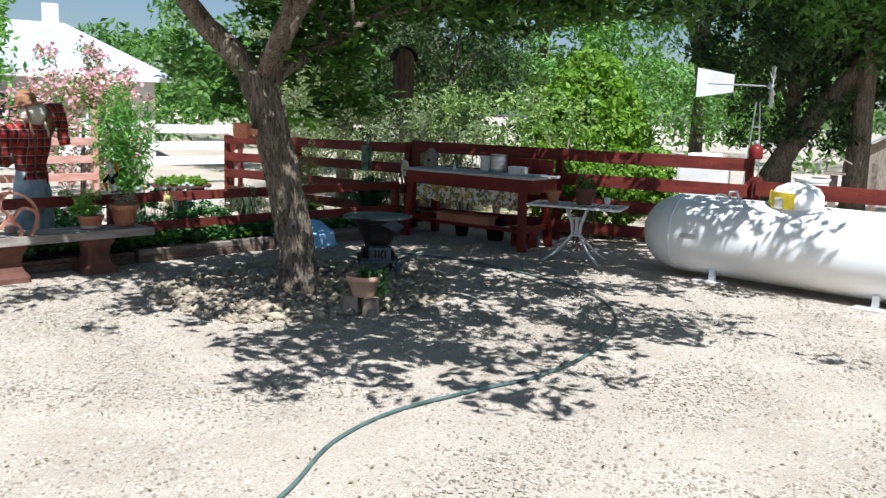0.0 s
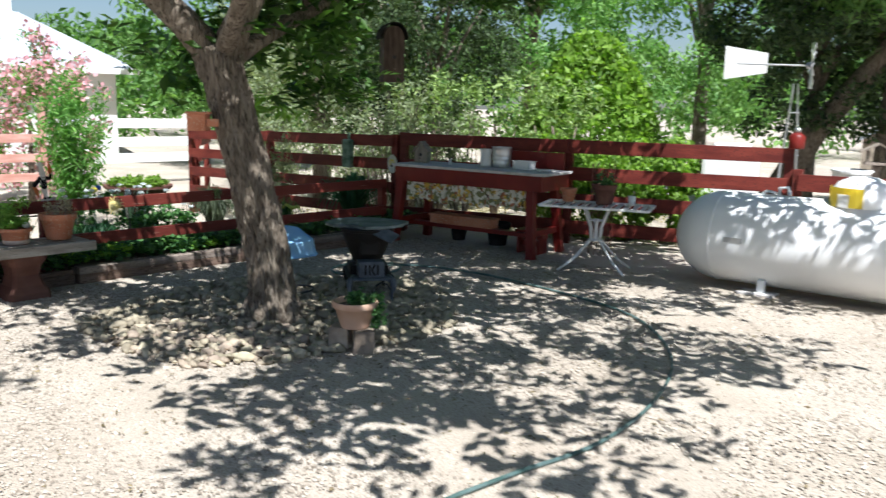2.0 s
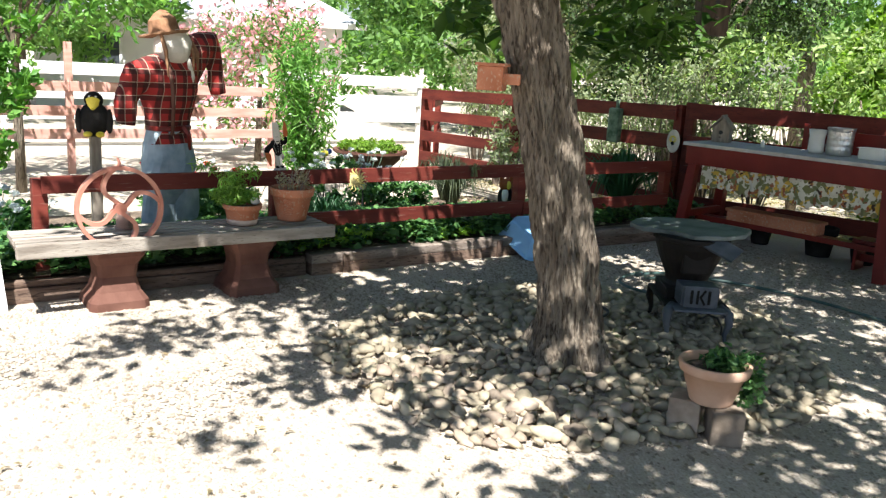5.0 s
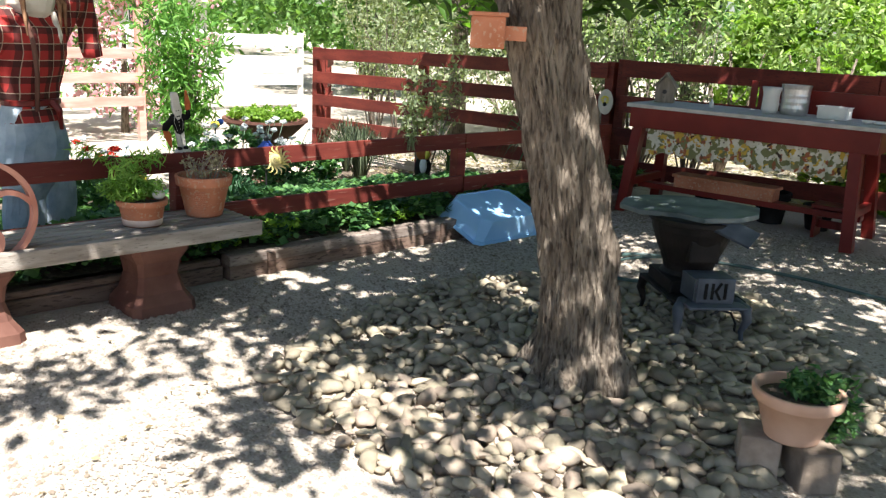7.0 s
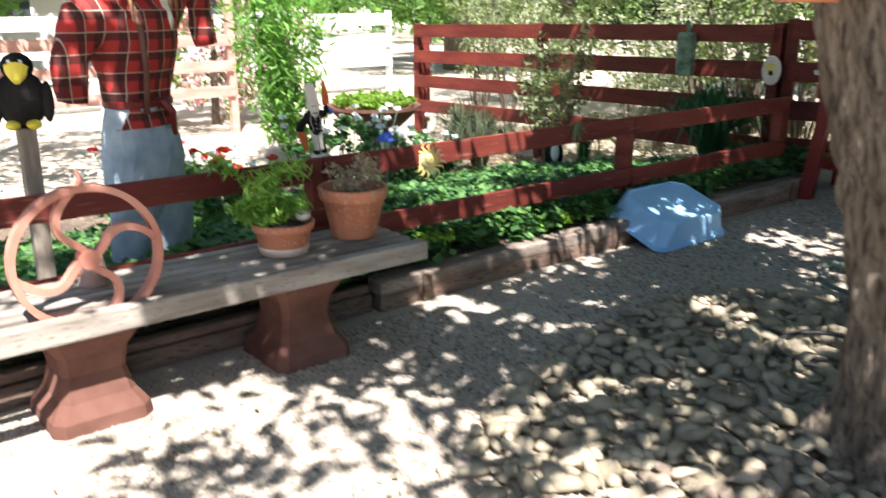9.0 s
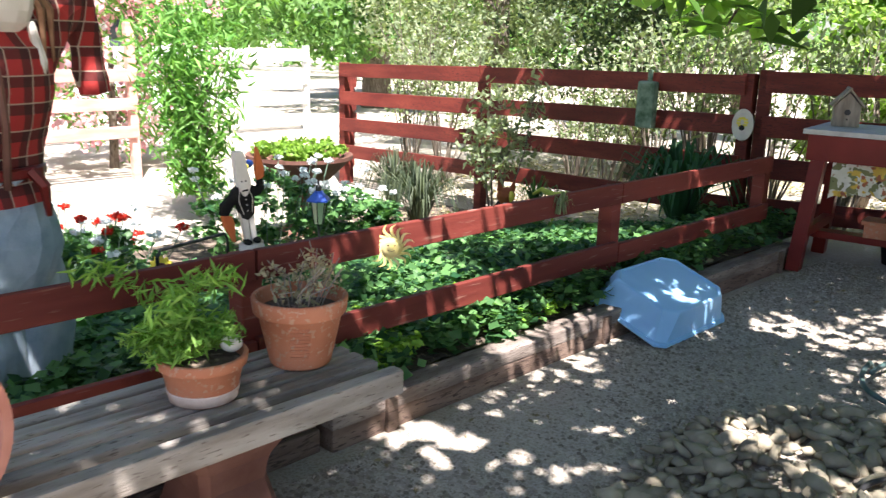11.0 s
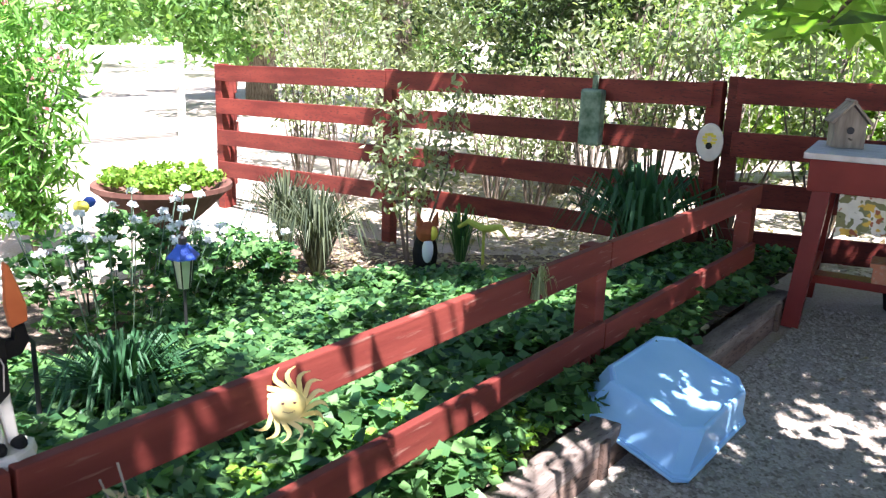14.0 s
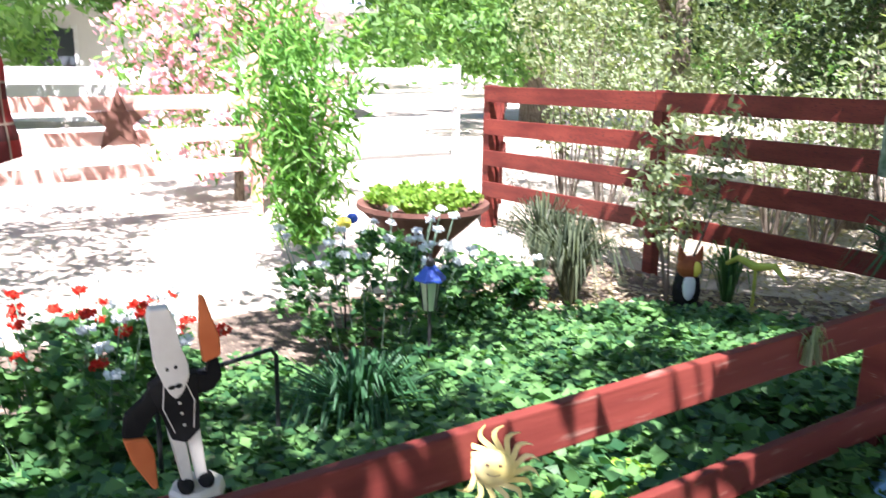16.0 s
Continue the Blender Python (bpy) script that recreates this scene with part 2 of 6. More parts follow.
def lathe(bm, prof, n=28, m=None, squash=1.0):
    """Turns a profile of (radius, height) about z."""
    m = m or Matrix()
    rings = [[bm.verts.new(m @ Vector((max(r, 1e-4) * math.cos(2 * math.pi * k / n), squash * max(r, 1e-4) * math.sin(2 * math.pi * k / n), z)))
              for k in range(n)] for r, z in prof]
    for a, b in zip(rings, rings[1:]):
        for k in range(n):
            bm.faces.new((a[k], a[(k + 1) % n], b[(k + 1) % n], b[k]))
    bm.faces.new(rings[0][::-1])
    bm.faces.new(rings[-1])
    return bm


def plate(bm, pts, thick, m=None):
    """A flat outline in x, y made thick along z."""
    m = m or Matrix()
    a = [bm.verts.new(m @ Vector((x, y, -thick / 2))) for x, y in pts]
    b = [bm.verts.new(m @ Vector((x, y, thick / 2))) for x, y in pts]
    bm.faces.new(a[::-1])
    bm.faces.new(b)
    k = len(pts)
    for i in range(k):
        bm.faces.new((a[i], a[(i + 1) % k], b[(i + 1) % k], b[i]))
    return bm


def leaves(name, centres, per, spread, size, material, parent=None, seed=1, flat=0.0, ratio=0.42, kind="", droop=0.0, label="", category=""):
    """Many small folded leaves, scattered round centres. spread: metres (x, y, z)."""
    rng = np.random.default_rng(seed)
    c = np.repeat(np.asarray(centres, float), per, axis=0)
    k = len(c)
    d = rng.normal(size=(k, 3))
    d /= np.linalg.norm(d, axis=1)[:, None]
    c = c + d * (rng.random((k, 1)) ** 0.45) * np.asarray(spread)
    axis = rng.normal(size=(k, 3))
    axis[:, 2] = axis[:, 2] * (1 - flat) - droop
    axis /= np.linalg.norm(axis, axis=1)[:, None]
    other = rng.normal(size=(k, 3))
    other[:, 2] *= 1 - flat
    side = np.cross(axis, other)
    if flat:
        up = np.tile((0, 0, 1.0), (k, 1)) + rng.normal(size=(k, 3)) * 0.45
        side = np.cross(axis, up)
    side /= np.linalg.norm(side, axis=1)[:, None] + 1e-9
    nrm = np.cross(side, axis)
    ln = (size * (0.65 + 0.7 * rng.random((k, 1))))
    w = ln * ratio
    a, b = c - axis * ln / 2, c + axis * ln / 2
    l, r = c - axis * ln * 0.08 - side * w / 2 + nrm * ln * 0.1, c - axis * ln * 0.08 + side * w / 2 + nrm * ln * 0.1
    co = np.stack([a, r, b, l], axis=1).reshape(-1, 3)
    me = bpy.data.meshes.new(name)
    me.vertices.add(4 * k)
    me.vertices.foreach_set("co", co.ravel())
    q = np.arange(k)[:, None] * 4
    tri = np.concatenate([q, q + 1, q + 2, q, q + 2, q + 3], axis=1).ravel()
    me.loops.add(6 * k)
    me.loops.foreach_set("vertex_index", tri.astype(np.int32))
    me.polygons.add(2 * k)
    me.polygons.foreach_set("loop_start", np.arange(0, 6 * k, 3, dtype=np.int32))
    me.update(calc_edges=True)
    me.materials.append(material)
    ob = new(name, me)
    ob.parent = parent
    return tagged(ob, label, category, "", kind)


def cloud(rng, c, r, n, hollow=0.0):
    """n points in an ellipsoid of centre c and radii r, uneven, with gaps."""
    out = []
    while len(out) < n:
        v = Vector((rng.uniform(-1, 1), rng.uniform(-1, 1), rng.uniform(-1, 1)))
        if v.length > 1 or v.length < hollow:
            continue
        if noise.noise(v * 2.3 + Vector(c)) < -0.12:
            continue
        out.append((c[0] + v.x * r[0], c[1] + v.y * r[1], c[2] + v.z * r[2]))
    return out


# ---- ground ----
def dip(x):
    k = min(1.0, max(0.0, (-7.7 - x) / 2.7))
    return k * k * (3 - 2 * k)


def ground_z(x, y):
    return -0.28 * dip(x)


def bed_z(x, y):
    return 0.13 * (1 - dip(x)) - 0.25 * dip(x) + 0.02 * noise.noise(Vector((x * 2, y * 2, 1)))


def axis(lo, hi, step):
    mid = [lo + step * i for i in range(int((hi - lo) / step) + 1)]
    far = [2, 5, 10, 20, 45, 100, 250, 500]
    return [lo - f for f in far[::-1]] + mid + [mid[-1] + f for f in far]


bm = bmesh.new()
xs, ys = axis(-14, 3, 0.2), axis(-2, 12, 0.2)
grid = [[bm.verts.new((x, y, ground_z(x, y) - (0.06 if x < -7.62 and y < 8 and x > -12 else 0) + 0.012 * noise.noise(Vector((x * 1.3, y * 1.3, 0))))) for y in ys] for x in xs]
for i in range(len(xs) - 1):
    for j in range(len(ys) - 1):
        bm.faces.new((grid[i][j], grid[i + 1][j], grid[i + 1][j + 1], grid[i][j + 1]))
part("ground", bm, M_GROUND, smooth=True, label="pale dry gravel yard, sunlit and dusty", kind="structure", category="ground")


def patch(name, x0, x1, y0, y1, material, zf, label, n=40):
    bm = bmesh.new()
    g = [[bm.verts.new((x0 + (x1 - x0) * i / n, y0 + (y1 - y0) * j / n, zf(x0 + (x1 - x0) * i / n, y0 + (y1 - y0) * j / n))) for j in range(n + 1)] for i in range(n + 1)]
    for i in range(n):
        for j in range(n):
            bm.faces.new((g[i][j], g[i + 1][j], g[i + 1][j + 1], g[i][j + 1]))
    part(name, bm, material, smooth=True, label=label, kind="structure", category="ground")


patch("planting_bed", -11.3, -7.6, 0.6, 7.84, M_SOIL, bed_z, "raised bed of brown soil behind the low rail")
patch("litter_ground", -12.8, -3.4, 8.0, 16.0, M_LITTER, lambda x, y: ground_z(x, y) + 0.02 + (0.0 if y > 8.1 + 0.34 * max(0, x + 8.1) else -0.08), "brown soil and leaf litter behind the fence")


# ---- fences ----
def fence(name, posts, heights, board, top, label, material=M_RED, group="", post_w=0.09, post_top=None, front=-1, over=0.0, category="fence"):
    """Posts at plan points; boards of the given centre heights between neighbours."""
    f = thing(name, (posts[0][0], posts[0][1], 0), 0, label, category, group)
    zs = [(p[2] if len(p) > 2 else 0.0) for p in posts]
    o = Vector((posts[0][0], posts[0][1], 0))
    for i, p in enumerate(posts):
        bm = bmesh.new()
        a = posts[min(i + 1, len(posts) - 1)]
        b = posts[max(i - 1, 0)]
        ang = math.degrees(math.atan2(a[1] - b[1], a[0] - b[0]))
        h = (post_top or top)
        box(bm, (p[0] - o.x, p[1] - o.y, zs[i] + h / 2 - 0.15), (post_w, post_w, h + 0.3), ang, 0.006)
        part("post", bm, material, f)
    for i, (a, b) in enumerate(zip(posts, posts[1:])):
        d = Vector((b[0] - a[0], b[1] - a[1], 0))
        dz = zs[i + 1] - zs[i]
        ang = math.degrees(math.atan2(d.y, d.x))
        nrm = Vector((d.y, -d.x, 0)).normalized() * (post_w / 2 + 0.016) * front
        mid = Vector(((a[0] + b[0]) / 2, (a[1] + b[1]) / 2, 0)) - o + nrm
        for j, h in enumerate(heights):
            bm = bmesh.new()
            box(bm, (0, 0, 0), (d.length - 0.008 + over, 0.028, board), 0, 0.004,
                m=pose(mid.x, mid.y, zs[i] + dz / 2 + h + 0.006 * math.sin(i * 3.1 + j * 5), 0, -math.degrees(math.atan2(dz, d.length)), ang))
            part("rail", bm, material, f)
    return f


fence("board_fence", [(-12.78, 7.87, -0.1), (-10.75, 7.9, -0.05), (-8.2, 7.93)], (1.08, 0.79, 0.5, 0.2), 0.14, 1.16,
      "faded red four-board fence behind the planting bed, dappled with sun", front=1)
fence("board_fence", [(-8.1, 7.97), (-6.1, 8.62), (-3.9, 9.35)], (1.11, 0.8, 0.5, 0.2), 0.15, 1.19,
      "dark red four-board fence behind the potting table", front=1)
fence("board_fence", [(-12.83, 7.98, -0.1), (-13.75, 8.75, -0.1)], (0.95, 0.7, 0.45), 0.12, 1.1,
      "short sunlit red board fence turning away behind the bed", front=1)
fence("low_rail_fence", [(-7.74, 1.98), (-7.74, 3.42), (-7.74, 5.52), (-7.74, 7.25)], (0.63, 0.33), 0.1, 0.66,
      "low two-rail fence of worn red boards with painted sun flecks along the bed", material=M_WORNFLECK, front=1, post_w=0.08)
# Far fence; its pale pink stands in for glare over red boards.
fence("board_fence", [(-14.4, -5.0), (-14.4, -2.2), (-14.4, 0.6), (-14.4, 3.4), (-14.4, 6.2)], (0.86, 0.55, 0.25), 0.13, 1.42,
      "red board fence across the bright yard, colour paled for sun glare", material=M_PINKRED, front=1)
fence("white_rail_fence", [(-17.5, 3.0), (-17.5, 5.6), (-17.5, 8.2), (-17.5, 10.8)], (1.0, 0.62, 0.28), 0.2, 1.15,
      "white painted board fence in full sun", material=M_WHITE, front=1)
fence("board_fence", [(-3.78, 9.3), (-1.6, 9.75), (0.9, 10.3), (3.4, 10.9)], (0.85, 0.45), 0.17, 0.98,
      "bright red low board fence behind the gas tank", front=1)

# timber edging of the raised bed
for i, (y0, y1) in enumerate(((0.9, 3.55), (3.56, 5.4), (5.41, 7.3))):
    e = thing("timber_edging", (-7.52 if i else -7.56, (y0 + y1) / 2, 0), 0, "weathered brown timber edging holding the planting bed" if i else "dark brown board edging of the bed under the bench", "garden edging", "bed edging")
    part("lower_beam", boxes(((0, 0, 0.035), (0.1, y1 - y0 - 0.01, 0.09)), bevel=0.008), M_EDGE, e, "stained red-brown board")
    bm = boxes(((-0.002, 0, 0.112 if i else 0.1), (0.108 if i else 0.06, y1 - y0 - 0.01, 0.062 if i else 0.035)), bevel=0.009)
    for v in bm.verts:
        v.co.z += 0.004 * math.sin(v.co.y * 3.1 + i)
    part("upper_beam", bm, M_TIMBER if i else M_EDGE, e)
    if i:
        for k in (-1, 1):
            part("stake", boxes(((0.059, k * (y1 - y0) * 0.36, 0.05), (0.018, 0.05, 0.16)), bevel=0.004), M_EDGE, e)


# ---- main tree ----
rng = random.Random(4)
tree = thing("ash_tree", (-5.62, 4.12, 0), 0, "leaning shade tree with furrowed grey-brown bark and low forked limbs", "tree")
bm = bmesh.new()
tp = [(0.14, -0.1, -0.05), (0.14, -0.1, 0.08), (0.138, -0.105, 0.2), (0.12, -0.13, 0.5), (0.06, -0.19, 0.9), (-0.03, -0.24, 1.3), (-0.13, -0.295, 1.7), (-0.185, -0.325, 1.88)]
tr_ = [0.22, 0.18, 0.148, 0.136, 0.132, 0.132, 0.136, 0.142]
pts, rr = [], []
for a in range(len(tp) - 1):
    for k in range(10):
        pts.append(tuple(Vector(tp[a]).lerp(Vector(tp[a + 1]), k / 10)))
        rr.append(tr_[a] + (tr_[a + 1] - tr_[a]) * k / 10)
tube(bm, pts, rr, 168)
for i, v in enumerate(bm.verts):
    c = Vector(pts[min(i // 168, len(pts) - 1)])
    d = v.co - c
    a = math.atan2(d.y, d.x)
    k = max(0, 0.26 - c.z) * 1.9
    ridge = 1.3 * abs(noise.noise(Vector((math.cos(a) * 7, math.sin(a) * 7, c.z * 4.5)))) + 0.5 * abs(noise.noise(Vector((math.cos(a) * 13, math.sin(a) * 13, c.z * 9 + 7))))
    f = 1 + k * max(0, math.sin(4 * a + 0.7) + 0.3 * math.sin(9 * a)) + 0.26 * (ridge - 0.25) + 0.05 * noise.noise(c * 3 + d.normalized())
    v.co = c + d * f
part("trunk", bm, M_BARK, tree, smooth=True)
tips = []


def limb(p, d, r, ln, depth):
    bm = bmesh.new()
    pts, rr = [Vector(p)], [r]
    for i in range(5):
        d = (Vector(d) + Vector((rng.uniform(-0.16, 0.16), rng.uniform(-0.16, 0.16), rng.uniform(-0.06, 0.12)))).normalized()
        pts.append(pts[-1] + d * ln / 5)
        rr.append(r * (1 - 0.11 * (i + 1)))
    tube(bm, pts, rr, 10 if r > 0.04 else 6)
    part("limb" if r > 0.04 else "branch", bm, M_BARK, tree, smooth=True)
    if depth == 0:
        tips.extend([tuple(q) for q in pts[2:]])
        return
    for i in (2, 3, 4, 5, 5):
        a = rng.uniform(0, 2 * math.pi)
        nd = (d + Vector((math.cos(a), math.sin(a), rng.uniform(-0.25, 0.35))) * 0.95).normalized()
        limb(pts[i], nd, rr[i] * 0.6, ln * rng.uniform(0.6, 0.8), depth - 1)


limb((-0.18, -0.32, 1.8), (-0.35, -0.42, 0.8), 0.115, 1.5, 2)
limb((-0.15, -0.29, 1.8), (0.25, 0.35, 0.85), 0.11, 1.5, 2)
limb((-0.14, -0.3, 1.8), (0.85, -0.35, 0.6), 0.07, 1.6, 2)
limb((-0.14, -0.28, 1.75), (-0.1, 0.85, 0.55), 0.07, 1.7, 2)
crown = [q for q in tips if q[2] > 1.75]
crown += [q for q in cloud(rng, (1.5, 0.35, 3.3), (4.2, 3.7, 0.95), 880) if noise.noise(Vector(q) * 0.8) > -0.22]
crown += [q for q in cloud(rng, (0.4, 2.6, 3.2), (3.0, 1.5, 0.8), 720) if noise.noise(Vector(q) * 0.9) > -0.35]
crown += cloud(rng, (-0.75, 0.45, 1.95), (0.95, 1.05, 0.5), 110)
hanging = cloud(rng, (-1.3, 0.9, 1.47), (0.16, 0.2, 0.05), 3)


def gap(q):
    """True where the crown is left open on purpose, so that sun patches meet the ground at set spots."""
    k = (q[2]) / SUN_DIR.z
    x, y = q[0] - 5.62 - SUN_DIR.x * k, q[1] + 4.12 - SUN_DIR.y * k
    return any((x - a) ** 2 + (y - b_) ** 2 < r * r for a, b_, r in ((-6.15, 2.35, 0.35), (-6.75, 3.15, 0.25), (-7.4, 3.9, 0.25), (-7.35, 3.3, 0.2), (-7.5, 4.6, 0.3), (-7.5, 5.1, 0.25), (-8.3, 4.9, 0.3), (-6.9, 6.0, 0.22), (-7.4, 5.6, 0.22), (-8.0, 4.1, 0.25), (-8.4, 6.2, 0.35), (-6.6, 4.7, 0.2), (-6.0, 3.3, 0.2), (-9.3, 5.1, 0.4), (-5.5, 5.6, 0.2), (-6.6, 6.5, 0.2), (-6.9, 1.5, 0.6), (-9.3, 3.0, 0.6), (-11.0, 6.6, 1.1), (-8.6, 5.0, 0.35), (-4.2, 6.9, 0.35), (-7.9, 4.6, 0.25), (-5.42, 3.9, 0.14), (-5.85, 4.1, 0.12), (-1.9, 4.9, 0.7), (-0.6, 4.6, 1.0)))


crown = [q for q in crown if not gap(q)]
bm = bmesh.new()
tube(bm, [(-0.3, -0.1, 2.0), (-0.8, 0.3, 1.85), (-1.1, 0.6, 1.6), (-1.3, 0.8, 1.42)], [0.02, 0.014, 0.009, 0.004], 6)
part("branch", bm, M_BARK, tree, smooth=True)
# Clumps mostly out of view, added to shade fence, ground, flowers and scarecrow.
crown += [q for q in cloud(rng, (-2.1, 2.5, 3.3), (2.1, 1.25, 0.7), 340) if not gap(q)]
crown += [q for q in cloud(rng, (2.8, -0.8, 3.35), (1.7, 1.6, 0.6), 90) if not gap(q)]
crown += [q for q in cloud(rng, (-3.5, 0.7, 3.4), (1.2, 1.2, 0.45), 125) if not gap(q)]
crown += [q for q in cloud(rng, (-1.45, -2.0, 3.35), (1.7, 1.05, 0.5), 230) if not gap(q)]
# Lighter copy of the ash leaf material: light from behind put into the colour.
leaves("low_spray", hanging, 22, (0.25, 0.25, 0.12), 0.13, leaf_mat("backlit_ash_leaves", (0.12, 0.24, 0.04), (0.26, 0.44, 0.09), 0.5), tree, seed=5, flat=0.5, droop=0.25, label="drooping ash leaves in a lighter green that stands in for backlight")
leaves("crown", crown, 19, (0.25, 0.25, 0.15), 0.14, L_TREE, tree, seed=3, flat=0.5, droop=0.25)

# ---- background trees ----


def plant(name, loc, centres, per, spread, size, material, label, category, trunk=None, seed=1, ratio=0.42, droop=0.0, flat=0.0, group="", bark=M_BARK, lname="crown"):
    t = thing(name, loc, 0, label, category, group)
    if trunk:
        for i, (pts, rr) in enumerate(trunk):
            bm = bmesh.new()
            tube(bm, pts, rr, 10)
            part("trunk" if i == 0 else "limb", bm, bark, t, smooth=True)
    leaves(lname, centres, per, spread, size, material, t, seed=seed, ratio=ratio, droop=droop, flat=flat)
    return t


def big_tree(loc, h, r, seed, material, label, lean=(0, 0), tr=0.2, n=170, per=40, size=0.16, low=0.35, name="tree", size2=None):
    g = random.Random(seed)
    top = Vector((lean[0], lean[1], h * 0.55))
    tk = [([(0, 0, -0.05), (lean[0] * 0.3, lean[1] * 0.3, h * 0.2), (lean[0] * 0.7, lean[1] * 0.7, h * 0.4), tuple(top)], [tr * 1.2, tr, tr * 0.8, tr * 0.6])]
    cs = []
    for i in range(7):
        a = i * 2.4 + g.random()
        e = top + Vector((math.cos(a) * r * 0.6, math.sin(a) * r * 0.6, h * g.uniform(0.0, 0.35)))
        s = top * g.uniform(0.6, 1.0)
        tk.append(([tuple(s), tuple((s + e) / 2 + Vector((0, 0, 0.15 * h * 0.3))), tuple(e)], [tr * 0.45, tr * 0.3, tr * 0.12]))
    cs = cloud(g, (lean[0], lean[1], h * (low + 1) / 2), (r, r, h * (1 - low) / 2), n)
    return plant(name, loc, cs, per, (r * 0.16, r * 0.16, r * 0.12), size, material, label, "tree", tk, seed)


big_tree((-10.9, 10.9, -0.2), 4.8, 1.9, 11, L_DARK, "dense dark small-leaved evergreen tree behind the board fence", tr=0.12, n=220, per=72, size=0.085, low=0.1)
big_tree((-9.9, 10.5, -0.1), 4.6, 1.5, 45, L_DARK, "dark small-leaved evergreen with a thin trunk behind the fence", tr=0.08, n=170, per=60, size=0.08, low=0.3)
big_tree((-12.9, 10.6, -0.28), 4.8, 2.0, 12, L_GREY, "sparse grey-green tree behind the faded fence", tr=0.12, n=200, per=62, size=0.09, low=0.12)
big_tree((-14.4, 12.0, -0.28), 4.6, 2.2, 17, L_GREY, "grey-green shrubby tree behind the faded fence end", tr=0.12, n=170, per=45, size=0.1, low=0.1)
big_tree((-8.2, 16.4, 0), 7.0, 2.3, 44, L_PALE, "pale feathery tree beyond the bushes", tr=0.14, n=190, per=70, size=0.14, low=0.15)
big_tree((-12.0, 15.9, 0), 7.0, 2.2, 14, L_PALE, "tall feathery pale green tree", tr=0.16, n=200, per=70, size=0.14, low=0.25)
big_tree((-5.6, 13.0, 0), 6.6, 3.0, 15, L_TREE, "large leafy tree with a dark leaning trunk behind the tank", lean=(2.4, 0.3), tr=0.17, n=330, per=60, size=0.14, low=0.36)
big_tree((-4.0, 13.4, 0), 5.8, 2.0, 16, L_PALE, "tree with feathery light leaves above the board fence", lean=(0.1, -0.3), tr=0.17, n=240, per=80, size=0.12, low=0.42)
big_tree((0.5, 15.5, 0), 6.6, 3.4, 18, L_PALE, "tall leafy tree beyond the low red fence", lean=(-0.6, -0.3), tr=0.2, n=260, per=70, size=0.15, low=0.2)
big_tree((-13.0, 2.6, -0.28), 3.9, 1.9, 19, L_OLE, "light green leafy tree beside the far red fence", tr=0.05, n=130, per=34, size=0.13, low=0.42)
big_tree((-10.4, 1.7, -0.2), 2.7, 0.75, 28, L_OLE, "leafy green climbing bush behind the white gate", tr=0.04, n=90, per=40, size=0.11, low=0.05)
big_tree((-20.5, 15.0, -0.3), 8.0, 4.0, 20, L_FAR, "broad green tree next to the distant house", tr=0.3, n=200, per=90, size=0.25, low=0.15)
big_tree((-24.0, 4.0, -0.3), 7.5, 4.0, 24, L_FAR, "broad green tree on the far side of the yard", tr=0.3, n=200, per=90, size=0.25, low=0.15)
cs = []
g = random.Random(5)
for i in range(460):
    z = g.random()
    rr = (1 - z * z * 0.95) ** 0.7 * 1.2 * g.uniform(0.8, 1.0)
    a = g.uniform(0, 6.283)
    cs.append((rr * math.cos(a), rr * math.sin(a), 0.2 + z * 2.45))
plant("shrub", (-8.3, 12.5, 0), cs, 26, (0.18, 0.18, 0.18), 0.13, L_SHRUB, "bright yellow-green cone-shaped shrub in sun", "shrub", [([(0, 0, 0), (0, 0, 0.7)], [0.08, 0.05])], 6, ratio=0.55)
g = random.Random(6)
for k, (x, y) in enumerate(((-6.45, 9.0), (-6.05, 9.1), (-5.65, 9.25), (-5.25, 9.45))):
    plant("hedge_bush", (x, y, 0), cloud(g, (0, 0, 0.6), (0.42, 0.28, 0.65), 75), 34, (0.1, 0.1, 0.09), 0.075, L_SHRUB, "leafy green hedge bush growing through the board fence", "bush", [([(0, 0, 0), (0.05, 0, 0.6)], [0.03, 0.015])], 30 + k, ratio=0.6, group="hedge bushes")
for k, (x, y) in enumerate(((-9.6, 9.6), (-8.7, 9.3), (-7.8, 9.4), (-7.0, 9.6))):
    plant("olive_bush", (x, y, 0), cloud(g, (0, 0, 1.45), (0.65, 0.45, 0.6), 26), 30, (0.16, 0.16, 0.14), 0.08, L_MID, "olive-green leafy bush behind the board fence", "bush", [([(0, 0, 0), (0.05, 0, 0.6), (-0.05, 0.03, 1.3)], [0.04, 0.03, 0.015]), ([(0, 0, 0), (0.18, 0.05, 0.7), (0.3, 0.05, 1.3)], [0.03, 0.02, 0.01]), ([(0, 0, 0), (-0.16, 0.02, 0.7), (-0.32, 0, 1.3)], [0.03, 0.02, 0.01])], 70 + k, group="olive bushes")
big_tree((-5.0, 13.2, 0), 5.0, 1.7, 26, L_DARK, "thick-trunked dark tree in the shade behind the fence", tr=0.1, n=200, per=100, size=0.1, low=0.22)


